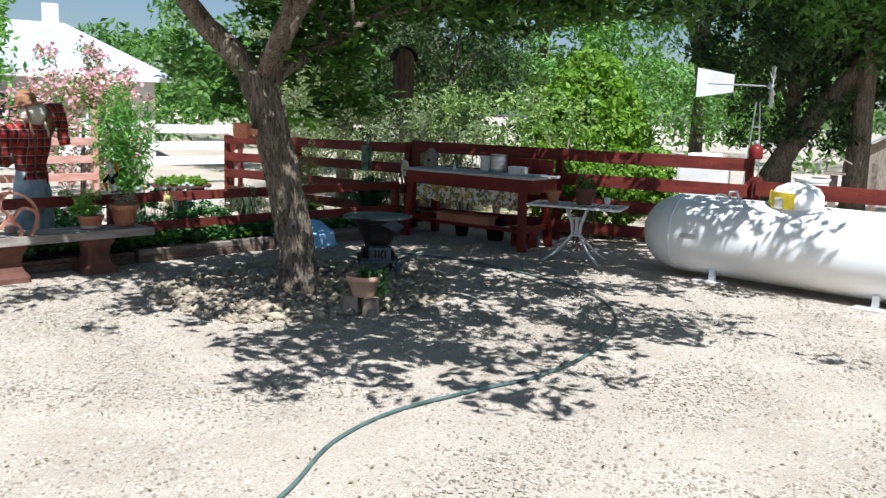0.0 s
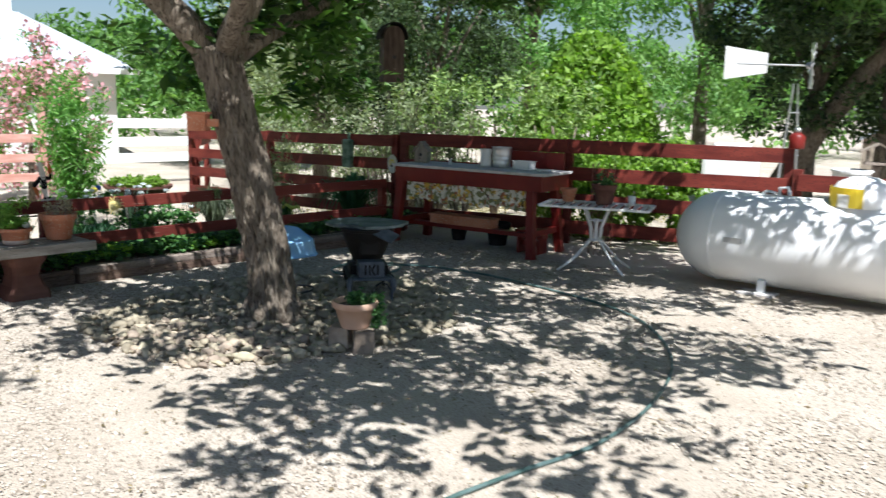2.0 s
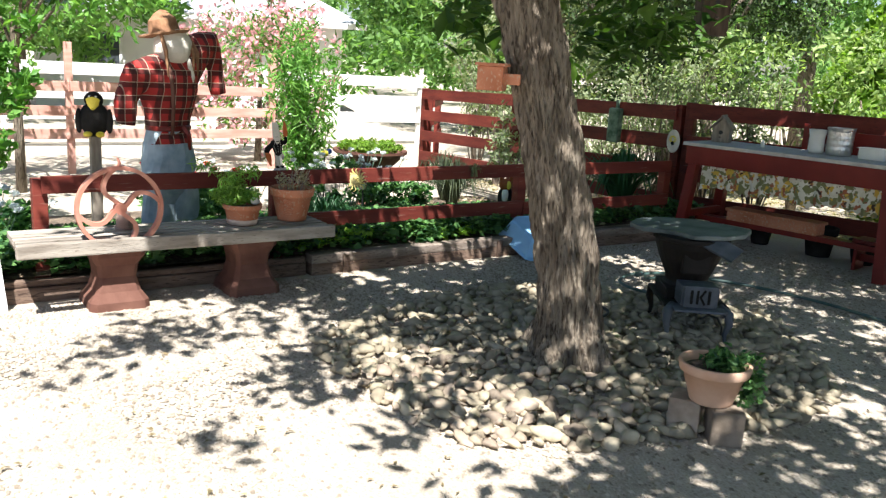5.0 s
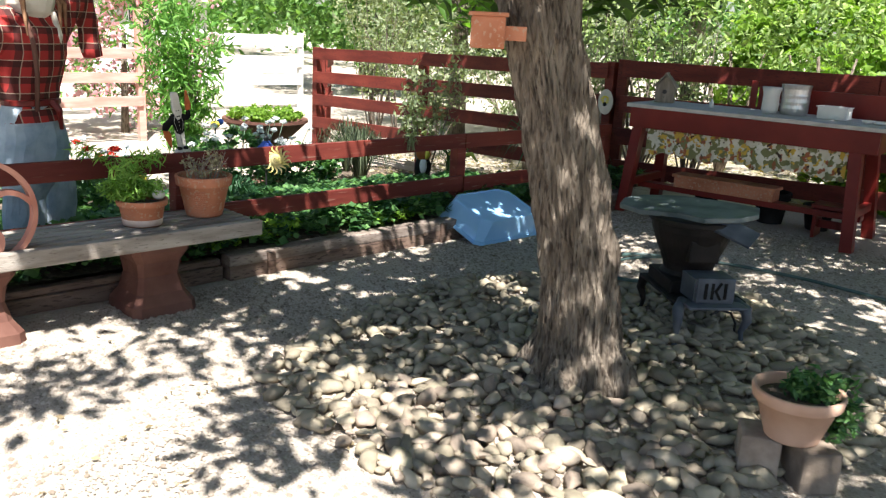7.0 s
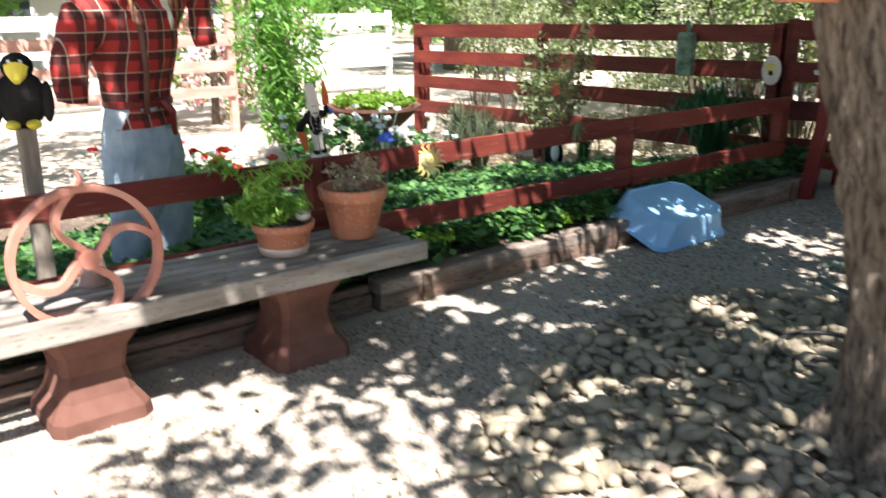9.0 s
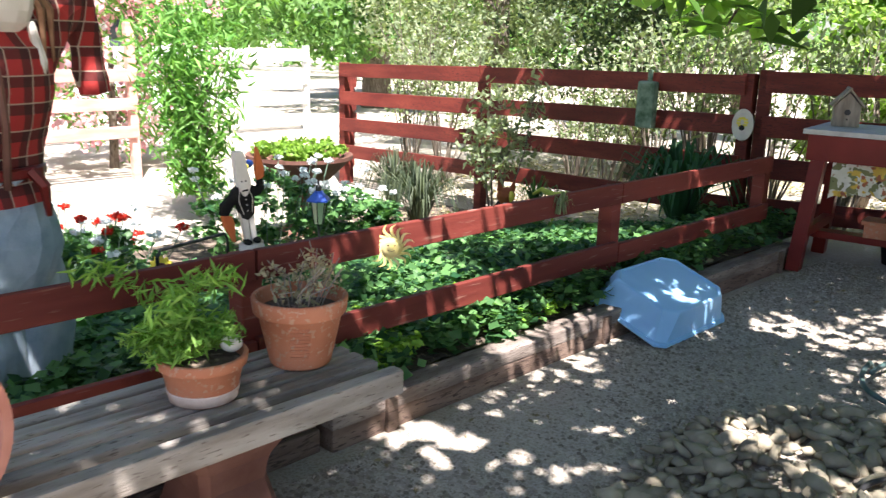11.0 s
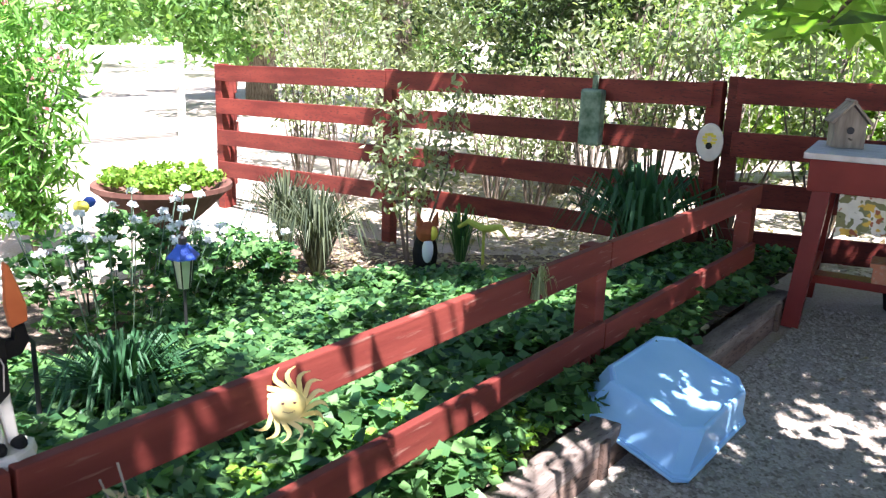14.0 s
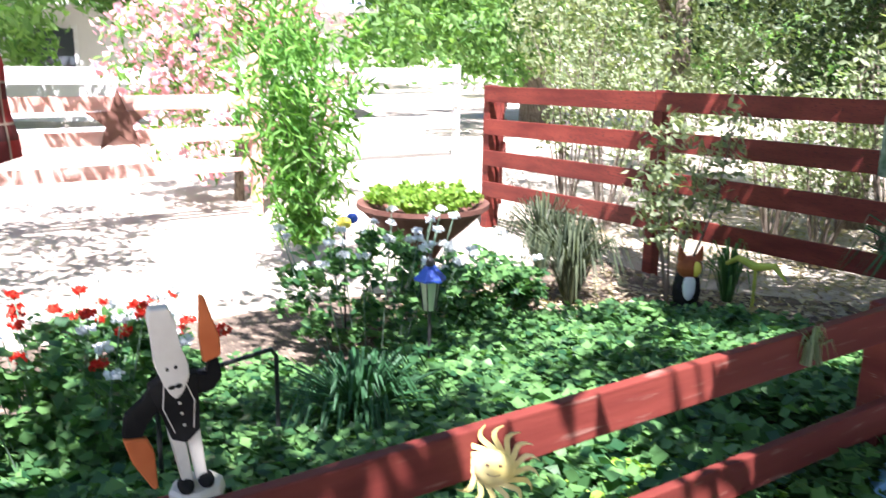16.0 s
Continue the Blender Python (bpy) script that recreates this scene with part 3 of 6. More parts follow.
def twiggy(name, loc, h, r, n, seed, material, label, group="", per=40, size=0.065, category="bush"):
    """Thin bare stems that fan out, with sparse leaves."""
    g = random.Random(seed)
    t = thing(name, loc, 0, label, category, group)
    cs = []
    for i in range(n):
        bm = bmesh.new()
        a, k = g.uniform(0, 6.283), g.uniform(0.2, 1.0)
        e = Vector((math.cos(a) * r * k, math.sin(a) * r * k, h * g.uniform(0.6, 1.0)))
        m = e * 0.5 + Vector((g.uniform(-0.1, 0.1), g.uniform(-0.1, 0.1), 0.05)) * h
        tube(bm, [(0.03 * math.cos(a), 0.03 * math.sin(a), -0.02), m, e], [0.011, 0.007, 0.003], 5)
        cs += [tuple(e), tuple((e + m) / 2), tuple(m)]
        part("stem", bm, M_TWIG, t)
    leaves("foliage", cs, per, (0.14, 0.14, 0.14), size, material, t, seed=seed)
    return t


g = random.Random(8)
for k in range(9):
    twiggy("brush", (-12.6 + k * 0.62, 8.7 + g.uniform(-0.2, 0.7), -0.25 if k < 5 else 0.0), g.uniform(1.3, 2.1), 0.6, 15, 50 + k, L_GREY, "sparse twiggy brush with small grey-green leaves behind the fence", "brush behind the fence", per=22)
# distant tree line
g = random.Random(9)
cs = []
for i in range(900):
    a = radians(g.uniform(60, 215))
    d = g.uniform(30, 48)
    top = 4.5 + 3.5 * noise.noise(Vector((a * 4, 0, 3))) + 1.2 * noise.noise(Vector((a * 15, 1, 3)))
    cs.append((-5 + d * math.cos(a), 4 + d * math.sin(a), g.uniform(0.0, 1.0) ** 0.7 * top))
leaves("far_woods", cs, 70, (1.2, 1.2, 0.8), 0.4, L_FAR, None, seed=10, kind="stuff", label="distant green trees round the property", category="trees")

# oleanders
g = random.Random(12)
ole = cloud(g, (0, 0, 1.45), (1.25, 1.25, 1.35), 130)
t = plant("flowering_bush", (-15.3, 6.35, -0.3), ole, 24, (0.2, 0.2, 0.2), 0.13, L_OLE, "tall oleander bush covered in pink blossom in the sun", "bush", [([(0, 0, 0), (0.1, 0, 1.4)], [0.06, 0.03])], 13, ratio=0.25)
leaves("blossom", [(x * 1.05, y * 1.05, z * 1.04) for x, y, z in ole], 30, (0.2, 0.2, 0.2), 0.08, L_PINK, t, seed=14, ratio=0.9)
ole = []
for i in range(38):
    a, k, hh = g.uniform(0, 6.283), g.uniform(0.1, 1), g.uniform(1.3, 1.95)
    for j in range(6):
        u = (j + 1) / 6
        ole.append((math.cos(a) * 0.62 * k * u ** 0.6, math.sin(a) * 0.62 * k * u ** 0.6, 0.1 + u * hh))
plant("oleander", (-12.1, 5.68, -0.26), ole, 14, (0.14, 0.14, 0.14), 0.125, L_OLE, "tall bright green narrow-leaved bush behind the bed", "bush",
      [([(0, 0, 0), (0.05 * math.cos(k), 0.05 * math.sin(k), 0.6), (0.25 * math.cos(k), 0.25 * math.sin(k), 1.3)], [0.015, 0.012, 0.006]) for k in range(7)], 15, ratio=0.2, droop=-0.5)

# ---- house far behind ----
h = thing("house", (-28.4, 9.75, -0.3), 69, "single-storey pale house with a grey hipped roof, behind trees", "house")
part("wall", boxes(((0, 0, 1.3), (8, 6, 2.6)), bevel=0), M_WALL, h)
bm = bmesh.new()
e = [bm.verts.new(v) for v in ((-4.6, -3.6, 2.6), (4.6, -3.6, 2.6), (4.6, 3.6, 2.6), (-4.6, 3.6, 2.6))]
r0, r1 = bm.verts.new((-1.6, 0, 4.3)), bm.verts.new((1.6, 0, 4.3))
for f in ((e[0], e[1], r1, r0), (e[1], e[2], r1), (e[2], e[3], r0, r1), (e[3], e[0], r0), (e[3], e[2], e[1], e[0])):
    bm.faces.new(f)
part("roof", bm, M_ROOF, h)
part("fascia", boxes(((0, -3.62, 2.55), (9.2, 0.04, 0.16)), ((0, 3.62, 2.55), (9.2, 0.04, 0.16)), bevel=0), M_WHITE, h)
part("chimney", boxes(((1.2, 0.9, 4.3), (0.5, 0.5, 1.3)), bevel=0.01), M_WHITE, h)
for x in (-2.4, 0.2, 2.6):
    w = part("window", boxes(((x, -3.02, 1.5), (1.0, 0.06, 1.0)), bevel=0), M_GLASS, h)
    part("frame", boxes(((x, -3.05, 2.03), (1.16, 0.05, 0.07)), ((x, -3.05, 0.97), (1.16, 0.05, 0.07)), ((x - 0.54, -3.05, 1.5), (0.07, 0.05, 1.0)), ((x + 0.54, -3.05, 1.5), (0.07, 0.05, 1.0)), bevel=0), M_WHITE, w)

# ---- gas tank ----
tank = thing("propane_tank", (-2.67, 7.86, 0.44), 2.5, "long white domestic propane tank on short legs, leaf shadows on it", "gas tank")
bm = bmesh.new()
RT, HL = 0.4, 1.2
prof = [(RT * math.sin(a), -HL - 0.42 * math.cos(a)) for a in (math.pi / 2 * k / 8 for k in range(9))]
prof += [(RT, z) for z in (-0.8, -0.4, 0, 0.4, 0.8)] + [(RT * math.sin(a), HL + 0.42 * math.cos(a)) for a in (math.pi / 2 * (8 - k) / 8 for k in range(9))]
lathe(bm, prof, 40, pose(0, 0, 0, 0, 90, 0))
part("shell", bm, M_TANK, tank, smooth=True)
for x in (-0.75, 0.76):
    for y in (-0.26, 0.26):
        part("leg", boxes(((x, y, -0.37), (0.06, 0.05, 0.12)), ((x, y, -0.425), (0.1, 0.12, 0.015)), ((x, y, -0.3), (0.05, 0.02, 0.12)), bevel=0.003), M_TANK, tank)
for x in (-1.2, 1.2):
    bm = bmesh.new()
    lathe(bm, [(RT + 0.001, x - 0.012), (RT + 0.004, x - 0.006), (RT + 0.004, x + 0.006), (RT + 0.001, x + 0.012)], 40, pose(0, 0, 0, 0, 90, 0))
    part("weld_seam", bm, M_TANK, tank, smooth=True)
bm = bmesh.new()
lathe(bm, [(0.235, 0.36), (0.245, 0.42), (0.235, 0.5), (0.19, 0.56), (0.1, 0.6), (0.0, 0.61)], 32, pose(-0.09, 0.0, 0))
dome = part("dome_cover", bm, M_TANK, tank, "white domed valve cover", smooth=True)
bm = bmesh.new()
for k in range(9):
    a0, a1 = radians(175 + k * 12), radians(187 + k * 12)
    if k in (5, 6):
        zb = 0.47
    else:
        zb = 0.365
    q = [(-0.09 + 0.25 * math.cos(a), 0.25 * math.sin(a), z) for a, z in ((a0, zb), (a1, zb), (a1, 0.52), (a0, 0.52))]
    bm.faces.new([bm.verts.new(v) for v in q])
r = bmesh.ops.solidify(bm, geom=bm.faces[:], thickness=0.004)
part("yellow_side", bm, M_YEL, dome, "yellow painted side of the cover")
bm = bmesh.new()
tube(bm, [(-0.75, 0, 0.38), (-0.75, 0, 0.46), (-0.68, 0, 0.47), (-0.66, 0, 0.4)], 0.016, 8)
tube(bm, [(-0.9, -0.02, 0.39), (-0.85, -0.02, 0.43), (-0.78, -0.02, 0.42)], 0.012, 8)
part("lifting_lug", bm, M_TANK, tank, smooth=True)
bm = boxes(((-0.98, -0.4, 0.02), (0.16, 0.006, 0.045)), bevel=0.002)
part("name_plate", bm, M_STEEL, tank, "small metal name plate")
for x in (-3.44, -1.91):
    b = thing("concrete_block", (x, 7.58, 0), 2, "flat grey concrete block under the gas tank leg", "block", "tank blocks")
    part("slab", boxes(((0, 0, 0.0), (0.3, 0.2, 0.04)), bevel=0.006), M_GREYW, b)

# ---- potting table ----
pt = thing("potting_table", (-7.45, 7.15, 0), 8, "dark red wooden potting table with splayed legs, by the board fence", "table")
part("tabletop", boxes(((0.93, 0.31, 0.865), (1.9, 0.66, 0.03)), bevel=0.004), M_GREYW, pt, "pale worn grey top")
part("front_apron", boxes(((0.93, 0.012, 0.77), (1.84, 0.024, 0.155)), bevel=0.003), M_REDT, pt)
part("back_apron", boxes(((0.93, 0.61, 0.77), (1.84, 0.024, 0.155)), bevel=0.003), M_REDT, pt)
for x in (0.02, 1.84):
    part("side_apron", boxes(((x, 0.31, 0.77), (0.024, 0.57, 0.155)), bevel=0.003), M_REDT, pt)
for x, sx in ((0.09, -0.06), (1.7, 0.06)):
    for y, sy in ((0.06, -0.06), (0.56, 0.08)):
        bm = bmesh.new()
        tube(bm, [(x + sx * 1.1, y + sy * 1.1, 0.0), (x, y, 0.84)], 0.058, 4)
        part("leg", bm, M_REDT, pt)
part("stretcher", boxes(((0.9, 0.3, 0.2), (1.74, 0.12, 0.045)), bevel=0.004), M_REDT, pt)
for x in (0.06, 1.74):
    part("side_stretcher", boxes(((x, 0.31, 0.25), (0.05, 0.58, 0.06)), bevel=0.004), M_REDT, pt)
part("back_board", boxes(((1.28, 0.665, 0.96), (0.98, 0.02, 0.2)), ((0.75, 0.665, 0.99), (0.05, 0.02, 0.22)), bevel=0.003), M_REDT, pt)

# floral cloth
m = mat("floral_cloth", (0.62, 0.58, 0.46), (0.74, 0.71, 0.62), 12, 0.9, 0.2, bscale=60)
n, l = m.node_tree.nodes, m.node_tree.links
b = n["Principled BSDF"]
base = b.inputs["Base Color"].links[0].from_socket
for k, (sc, colr, cut) in enumerate(((14, (0.2, 0.2, 0.09), 0.43), (11, (0.62, 0.4, 0.07), 0.33), (14, (0.34, 0.12, 0.06), 0.3), (11, (0.07, 0.04, 0.03), 0.17))):
    v, r, mx, tc, mp = n.new("ShaderNodeTexVoronoi"), n.new("ShaderNodeValToRGB"), n.new("ShaderNodeMixRGB"), n.new("ShaderNodeTexCoord"), n.new("ShaderNodeMapping")
    mp.inputs["Location"].default_value = (k * 1.7 if k != 3 else 1.7, k * 0.3, k * 0.9 if k != 3 else 0.9)
    l.new(tc.outputs["Object"], mp.inputs[0])
    nz, ad = n.new("ShaderNodeTexNoise"), n.new("ShaderNodeMixRGB")
    nz.inputs["Scale"].default_value = 14
    l.new(mp.outputs[0], nz.inputs["Vector"])
    ad.blend_type = "ADD"
    ad.inputs[0].default_value = 0.16
    l.new(mp.outputs[0], ad.inputs[1])
    l.new(nz.outputs["Color"], ad.inputs[2])
    l.new(ad.outputs[0], v.inputs["Vector"])
    v.inputs["Scale"].default_value = sc
    r.color_ramp.elements[0].position, r.color_ramp.elements[1].position = cut, cut + 0.05
    r.color_ramp.elements[0].color, r.color_ramp.elements[1].color = (1, 1, 1, 1), (0, 0, 0, 1)
    l.new(v.outputs["Distance"], r.inputs[0])
    l.new(r.outputs[0], mx.inputs[0])
    l.new(base, mx.inputs[1])
    mx.inputs[2].default_value = (*colr, 1)
    base = mx.outputs[0]
l.new(base, b.inputs["Base Color"])
M_CLOTH = m
cloth = thing("table_skirt", (-7.45, 7.15, 0), 8, "pleated floral cloth skirt hanging under the red table apron", "cloth")
bm = bmesh.new()
nc, nr = 160, 6
gr = []
for j in range(nr + 1):
    u = j / nr
    row = []
    for i in range(nc + 1):
        x = 0.16 + 1.5 * i / nc
        w = math.sin(x * 58 + 2 * math.sin(x * 9)) * 0.016 * u + 0.008 * math.sin(x * 23)
        row.append(bm.verts.new((x, 0.045 + w, 0.715 - u * (0.225 + 0.018 * math.sin(x * 13) + 0.008 * math.sin(x * 58)))))
    gr.append(row)
for j in range(nr):
    for i in range(nc):
        bm.faces.new((gr[j][i], gr[j][i + 1], gr[j + 1][i + 1], gr[j + 1][i]))
part("fabric", bm, M_CLOTH, cloth, smooth=True)


def pot(name, loc, r, h, label, material=M_TERRA, soil=True, group="", taper=0.68, category="plant pot"):
    p = thing(name, loc, 0, label, category, group)
    bm = bmesh.new()
    e = 0.006
    lathe(bm, [(r * taper * 0.95, 0), (r * taper, e * 0.7), (r * taper + e * 0.3, e * 2), (r * 0.9, h * 0.74), (r * 0.985, h * 0.76), (r * 1.0, h * 0.775), (r * 1.035, h * 0.965), (r * 1.02, h * 0.99), (r * 0.99, h), (r * 0.94, h * 0.995), (r * 0.92, h * 0.97), (r * 0.88, h * 0.78), (r * 0.8, h * 0.7)], 48)
    part("body", bm, material, p, smooth=True)
    if soil:
        bm = bmesh.new()
        lathe(bm, [(r * 0.9, h * 0.78), (r * 0.6, h * 0.83), (0.0, h * 0.84)], 20)
        part("potting_soil", bm, M_SOIL, p)
    return p


def T(x, y, z):
    """A place on the potting table: along, back and up."""
    c, s_ = math.cos(radians(8)), math.sin(radians(8))
    return (-7.45 + x * c - y * s_, 7.15 + x * s_ + y * c, z)


def birdhouse(loc, rz, w, d, h, label, wall, roofm, round_top=False, hang=0.0, name="birdhouse"):
    b = thing(name, loc, rz, label, "birdhouse")
    bm = bmesh.new()
    if round_top:
        pts = [(-w / 2, 0), (w / 2, 0), (w / 2, h * 0.75)] + [(w / 2 * math.cos(a), h * 0.75 + h * 0.2 * math.sin(a)) for a in (math.pi * k / 8 for k in range(1, 8))] + [(-w / 2, h * 0.75)]
    else:
        pts = [(-w / 2, 0), (w / 2, 0), (w / 2, h * 0.6), (0, h), (-w / 2, h * 0.6)]
    plate(bm, pts, d, pose(0, 0, 0, 90, 0, 0))
    part("body", bm, wall, b)
    if round_top:
        bm = bmesh.new()
        rings = [(w / 2 * 1.25 * math.cos(a), h * 0.72 + h * 0.27 * math.sin(a)) for a in (math.pi * k / 10 for k in range(11))]
        o = [(x * 1.1, z + 0.012) for x, z in rings]
        plate(bm, rings + o[::-1], d * 1.3, pose(0, 0, 0, 90, 0, 0))
        part("roof", bm, roofm, b)
    else:
        for sgn in (-1, 1):
            bm = bmesh.new()
            ln = math.hypot(w / 2, h * 0.4) * 1.35
            box(bm, (0, 0, 0), (ln, d * 1.35, 0.012), m=pose(sgn * w * 0.29, 0, h * 0.8 + 0.012, 0, sgn * math.degrees(math.atan2(h * 0.4, w / 2)), 0))
            part("roof", bm, roofm, b)
    bm = bmesh.new()
    lathe(bm, [(0.018, 0), (0.018, 0.004)], 16, pose(0, -d / 2 - 0.003, h * 0.42, 90, 0, 0))
    part("entrance_hole", bm, M_DARKMETAL, b)
    bm = bmesh.new()
    tube(bm, [(0, -d / 2, h * 0.22), (0, -d / 2 - 0.05, h * 0.22)], 0.005, 6)
    part("perch", bm, M_TIMBER, b)
    if hang:
        bm = bmesh.new()
        tube(bm, [(0, 0, h), (0, 0, h + hang)], 0.004, 5)
        part("hanging_chain", bm, M_DARKMETAL, b)
    return b


M_DARKW = mat("dark_old_wood", (0.05, 0.035, 0.028), (0.11, 0.08, 0.06), 6, 0.85, 0.4, bscale=40, stretch=(5, 5, 1), dist=0.003)
M_GREYWOOD = mat("grey_bare_wood", (0.2, 0.165, 0.13), (0.34, 0.29, 0.235), 6, 0.85, 0.4, bscale=40, stretch=(5, 5, 1), dist=0.003)
birdhouse(T(0.13, 0.36, 0.883), 25, 0.15, 0.13, 0.21, "small weathered wooden birdhouse standing on the potting table", M_GREYWOOD, M_GREYWOOD)
birdhouse((-6.75, 6.4, 1.74), 60, 0.2, 0.18, 0.56, "tall dark weathered birdhouse hanging from a tree branch", M_DARKW, M_BLACK, round_top=True, hang=0.5)
pb = thing("wall_planter", (-5.7, 3.6, 1.315), -48, "orange-red wooden box hung on the side of the tree trunk", "box")
part("body", boxes(((0, 0, 0.06), (0.13, 0.12, 0.11)), bevel=0.006), M_TERRA, pb)
part("lid", boxes(((0, 0, 0.122), (0.15, 0.14, 0.014)), bevel=0.004), M_TERRA, pb)
part("bracket", boxes(((0.02, 0.09, 0.06), (0.03, 0.09, 0.05)), bevel=0.003), M_TERRA, pb)

# ware on the potting table
pail = thing("metal_pail", T(1.15, 0.4, 0.882), 0, "shiny ribbed galvanised pail on the potting table", "pail")
bm = bmesh.new()
lathe(bm, [(0.075, 0), (0.078, 0.01)] + [(0.08 + 0.002 * (k % 2), 0.02 + 0.018 * k) for k in range(8)] + [(0.087, 0.17), (0.083, 0.17), (0.078, 0.05)], 32)
part("body", bm, M_STEEL, pail)
bm = bmesh.new()
tube(bm, [(-0.084, 0, 0.15), (-0.12, 0, 0.13), (-0.125, 0, 0.08), (-0.082, 0, 0.04)], 0.005, 6)
part("handle", bm, M_STEEL, pail)
pail.scale = (1.25, 1.25, 1.3)
jug = thing("white_jug", T(0.99, 0.34, 0.882), 15, "white enamel jug leaning beside the metal pail", "jug")
bm = bmesh.new()
lathe(bm, [(0.035, 0), (0.042, 0.02), (0.04, 0.09), (0.048, 0.13), (0.044, 0.13), (0.036, 0.05)], 20)
part("body", bm, M_WHITE, jug, smooth=True)
jug.scale = (1.5, 1.5, 1.5)
tray = thing("plastic_tub", T(1.45, 0.36, 0.882), 4, "low whitish plastic tub on the potting table", "tub")
part("body", boxes(((0, 0, 0.005), (0.2, 0.13, 0.008)), ((0, -0.065, 0.045), (0.2, 0.006, 0.08)), ((0, 0.065, 0.045), (0.2, 0.006, 0.08)), ((-0.1, 0, 0.045), (0.006, 0.124, 0.08)), ((0.1, 0, 0.045), (0.006, 0.124, 0.08)), bevel=0.001), M_WHITE, tray)
part("rim", boxes(((0, -0.068, 0.087), (0.22, 0.014, 0.006)), ((0, 0.068, 0.087), (0.22, 0.014, 0.006)), ((-0.104, 0, 0.087), (0.014, 0.13, 0.006)), ((0.104, 0, 0.087), (0.014, 0.13, 0.006)), bevel=0), M_WHITE, tray)
cup = thing("small_bottle", T(0.55, 0.3, 0.882), 0, "tiny pale bottle on the potting table", "bottle")
bm = bmesh.new()
lathe(bm, [(0.018, 0), (0.02, 0.01), (0.018, 0.04), (0.008, 0.05), (0.008, 0.065)], 14)
part("body", bm, M_WHITE, cup, smooth=True)
for x, w in ((1.78, 0.05), (1.7, 0.04)):
    c = thing("small_dish", T(x, 0.25, 0.882), 0, "small pale dish near the table end", "dish", "dishes")
    bm = bmesh.new()
    lathe(bm, [(w * 0.6, 0), (w, 0.02), (w * 0.94, 0.02), (w * 0.5, 0.006)], 20)
    part("body", bm, M_WHITE, c, smooth=True)
tr = thing("planter_trough", T(0.75, 0.3, 0.224), 8, "long terracotta trough on the red table's stretcher", "planter")
part("body", boxes(((0, 0, 0.05), (0.8, 0.16, 0.1)), ((0, 0, 0.095), (0.83, 0.19, 0.025)), bevel=0.006), M_TERRA, tr)
st = thing("step_stool", (-5.95, 7.75, 0), 8, "small red wooden step stool at the table end", "stool")
part("seat", boxes(((0, 0, 0.24), (0.3, 0.22, 0.03)), bevel=0.004), M_REDT, st)
for x in (-0.12, 0.12):
    part("leg", boxes(((x, 0, 0.112), (0.025, 0.19, 0.225)), bevel=0.003), M_REDT, st)
part("stretcher", boxes(((0, 0, 0.1), (0.215, 0.025, 0.06)), bevel=0.003), M_REDT, st)
for k, (x, y, r, h, lb) in enumerate(((0.5, 0.6, 0.11, 0.2, "dark pot"), (1.05, 0.55, 0.14, 0.26, "dark pot"), (1.4, 0.6, 0.12, 0.2, "dark pot"))):
    pot("nursery_pot", T(x, y, 0.0), r, h, "dark plastic nursery pot under the potting table", M_BLACK, group="nursery pots")

# wire roll
wr = thing("wire_roll", (-5.36, 8.15, 0), 0, "upright roll of rusty wire netting beside the table", "wire roll")
bm = bmesh.new()
for sgn in (-1, 1):
    for k in range(12):
        tube(bm, [(0.12 * math.cos(k * 0.5236 + sgn * u * 3.2), 0.12 * math.sin(k * 0.5236 + sgn * u * 3.2), 0.02 + u * 0.95) for u in (i / 14 for i in range(15))], 0.0025, 3)
part("netting", bm, M_PED, wr)

# ---- metal patio table ----
mt = thing("patio_table", (-4.97, 7.42, 0), 22, "white metal patio table with lattice top and folding legs", "table")
bm = bmesh.new()
box(bm, (0, 0.26, 0.625), (1.02, 0.03, 0.02))
box(bm, (0, -0.26, 0.625), (1.02, 0.03, 0.02))
box(bm, (-0.5, 0, 0.625), (0.03, 0.49, 0.02))
box(bm, (0.5, 0, 0.625), (0.03, 0.49, 0.02))
part("top_frame", bm, M_WHITE, mt)
for k in range(12):
    part("slat", boxes(((-0.44 + k * 0.08, 0, 0.625), (0.045, 0.49, 0.01)), bevel=0), M_GREYW, mt)
for sx in (-1, 1):
    for sy in (-1, 1):
        bm = bmesh.new()
        tube(bm, [(sx * 0.12, sy * 0.06, 0.615), (sx * 0.05, sy * 0.03, 0.42), (sx * 0.04, sy * 0.03, 0.3), (sx * 0.2, sy * 0.14, 0.1), (sx * 0.31, sy * 0.22, 0.012)], 0.012, 8)
        part("leg", bm, M_WHITE, mt, smooth=True)
bm = bmesh.new()
tube(bm, [(0, 0, 0.28), (0, 0, 0.5)], 0.02, 10)
lathe(bm, [(0.07, 0.29), (0.07, 0.3)], 16)
lathe(bm, [(0.07, 0.48), (0.07, 0.49)], 16)
part("centre_ring", bm, M_WHITE, mt)
p = pot("flower_pot", (-4.95, 7.5, 0.636), 0.115, 0.19, "brown clay pot with a small plant on the patio table", M_PED)
leaves("foliage", [(0, 0, 0.2), (0.05, 0, 0.23), (-0.05, 0.03, 0.24)], 40, (0.1, 0.1, 0.08), 0.05, L_IVY, p, seed=61)
cpt = thing("white_cup", (-4.72, 7.62, 0.636), 0, "small white plastic pot on the patio table", "cup")
bm = bmesh.new()
lathe(bm, [(0.03, 0), (0.04, 0.09), (0.037, 0.09), (0.028, 0.01)], 18)
part("body", bm, M_WHITE, cpt, smooth=True)
p = pot("flower_pot", (-5.3, 7.42, 0.636), 0.08, 0.13, "small pale clay pot on the patio table", M_TERRA)

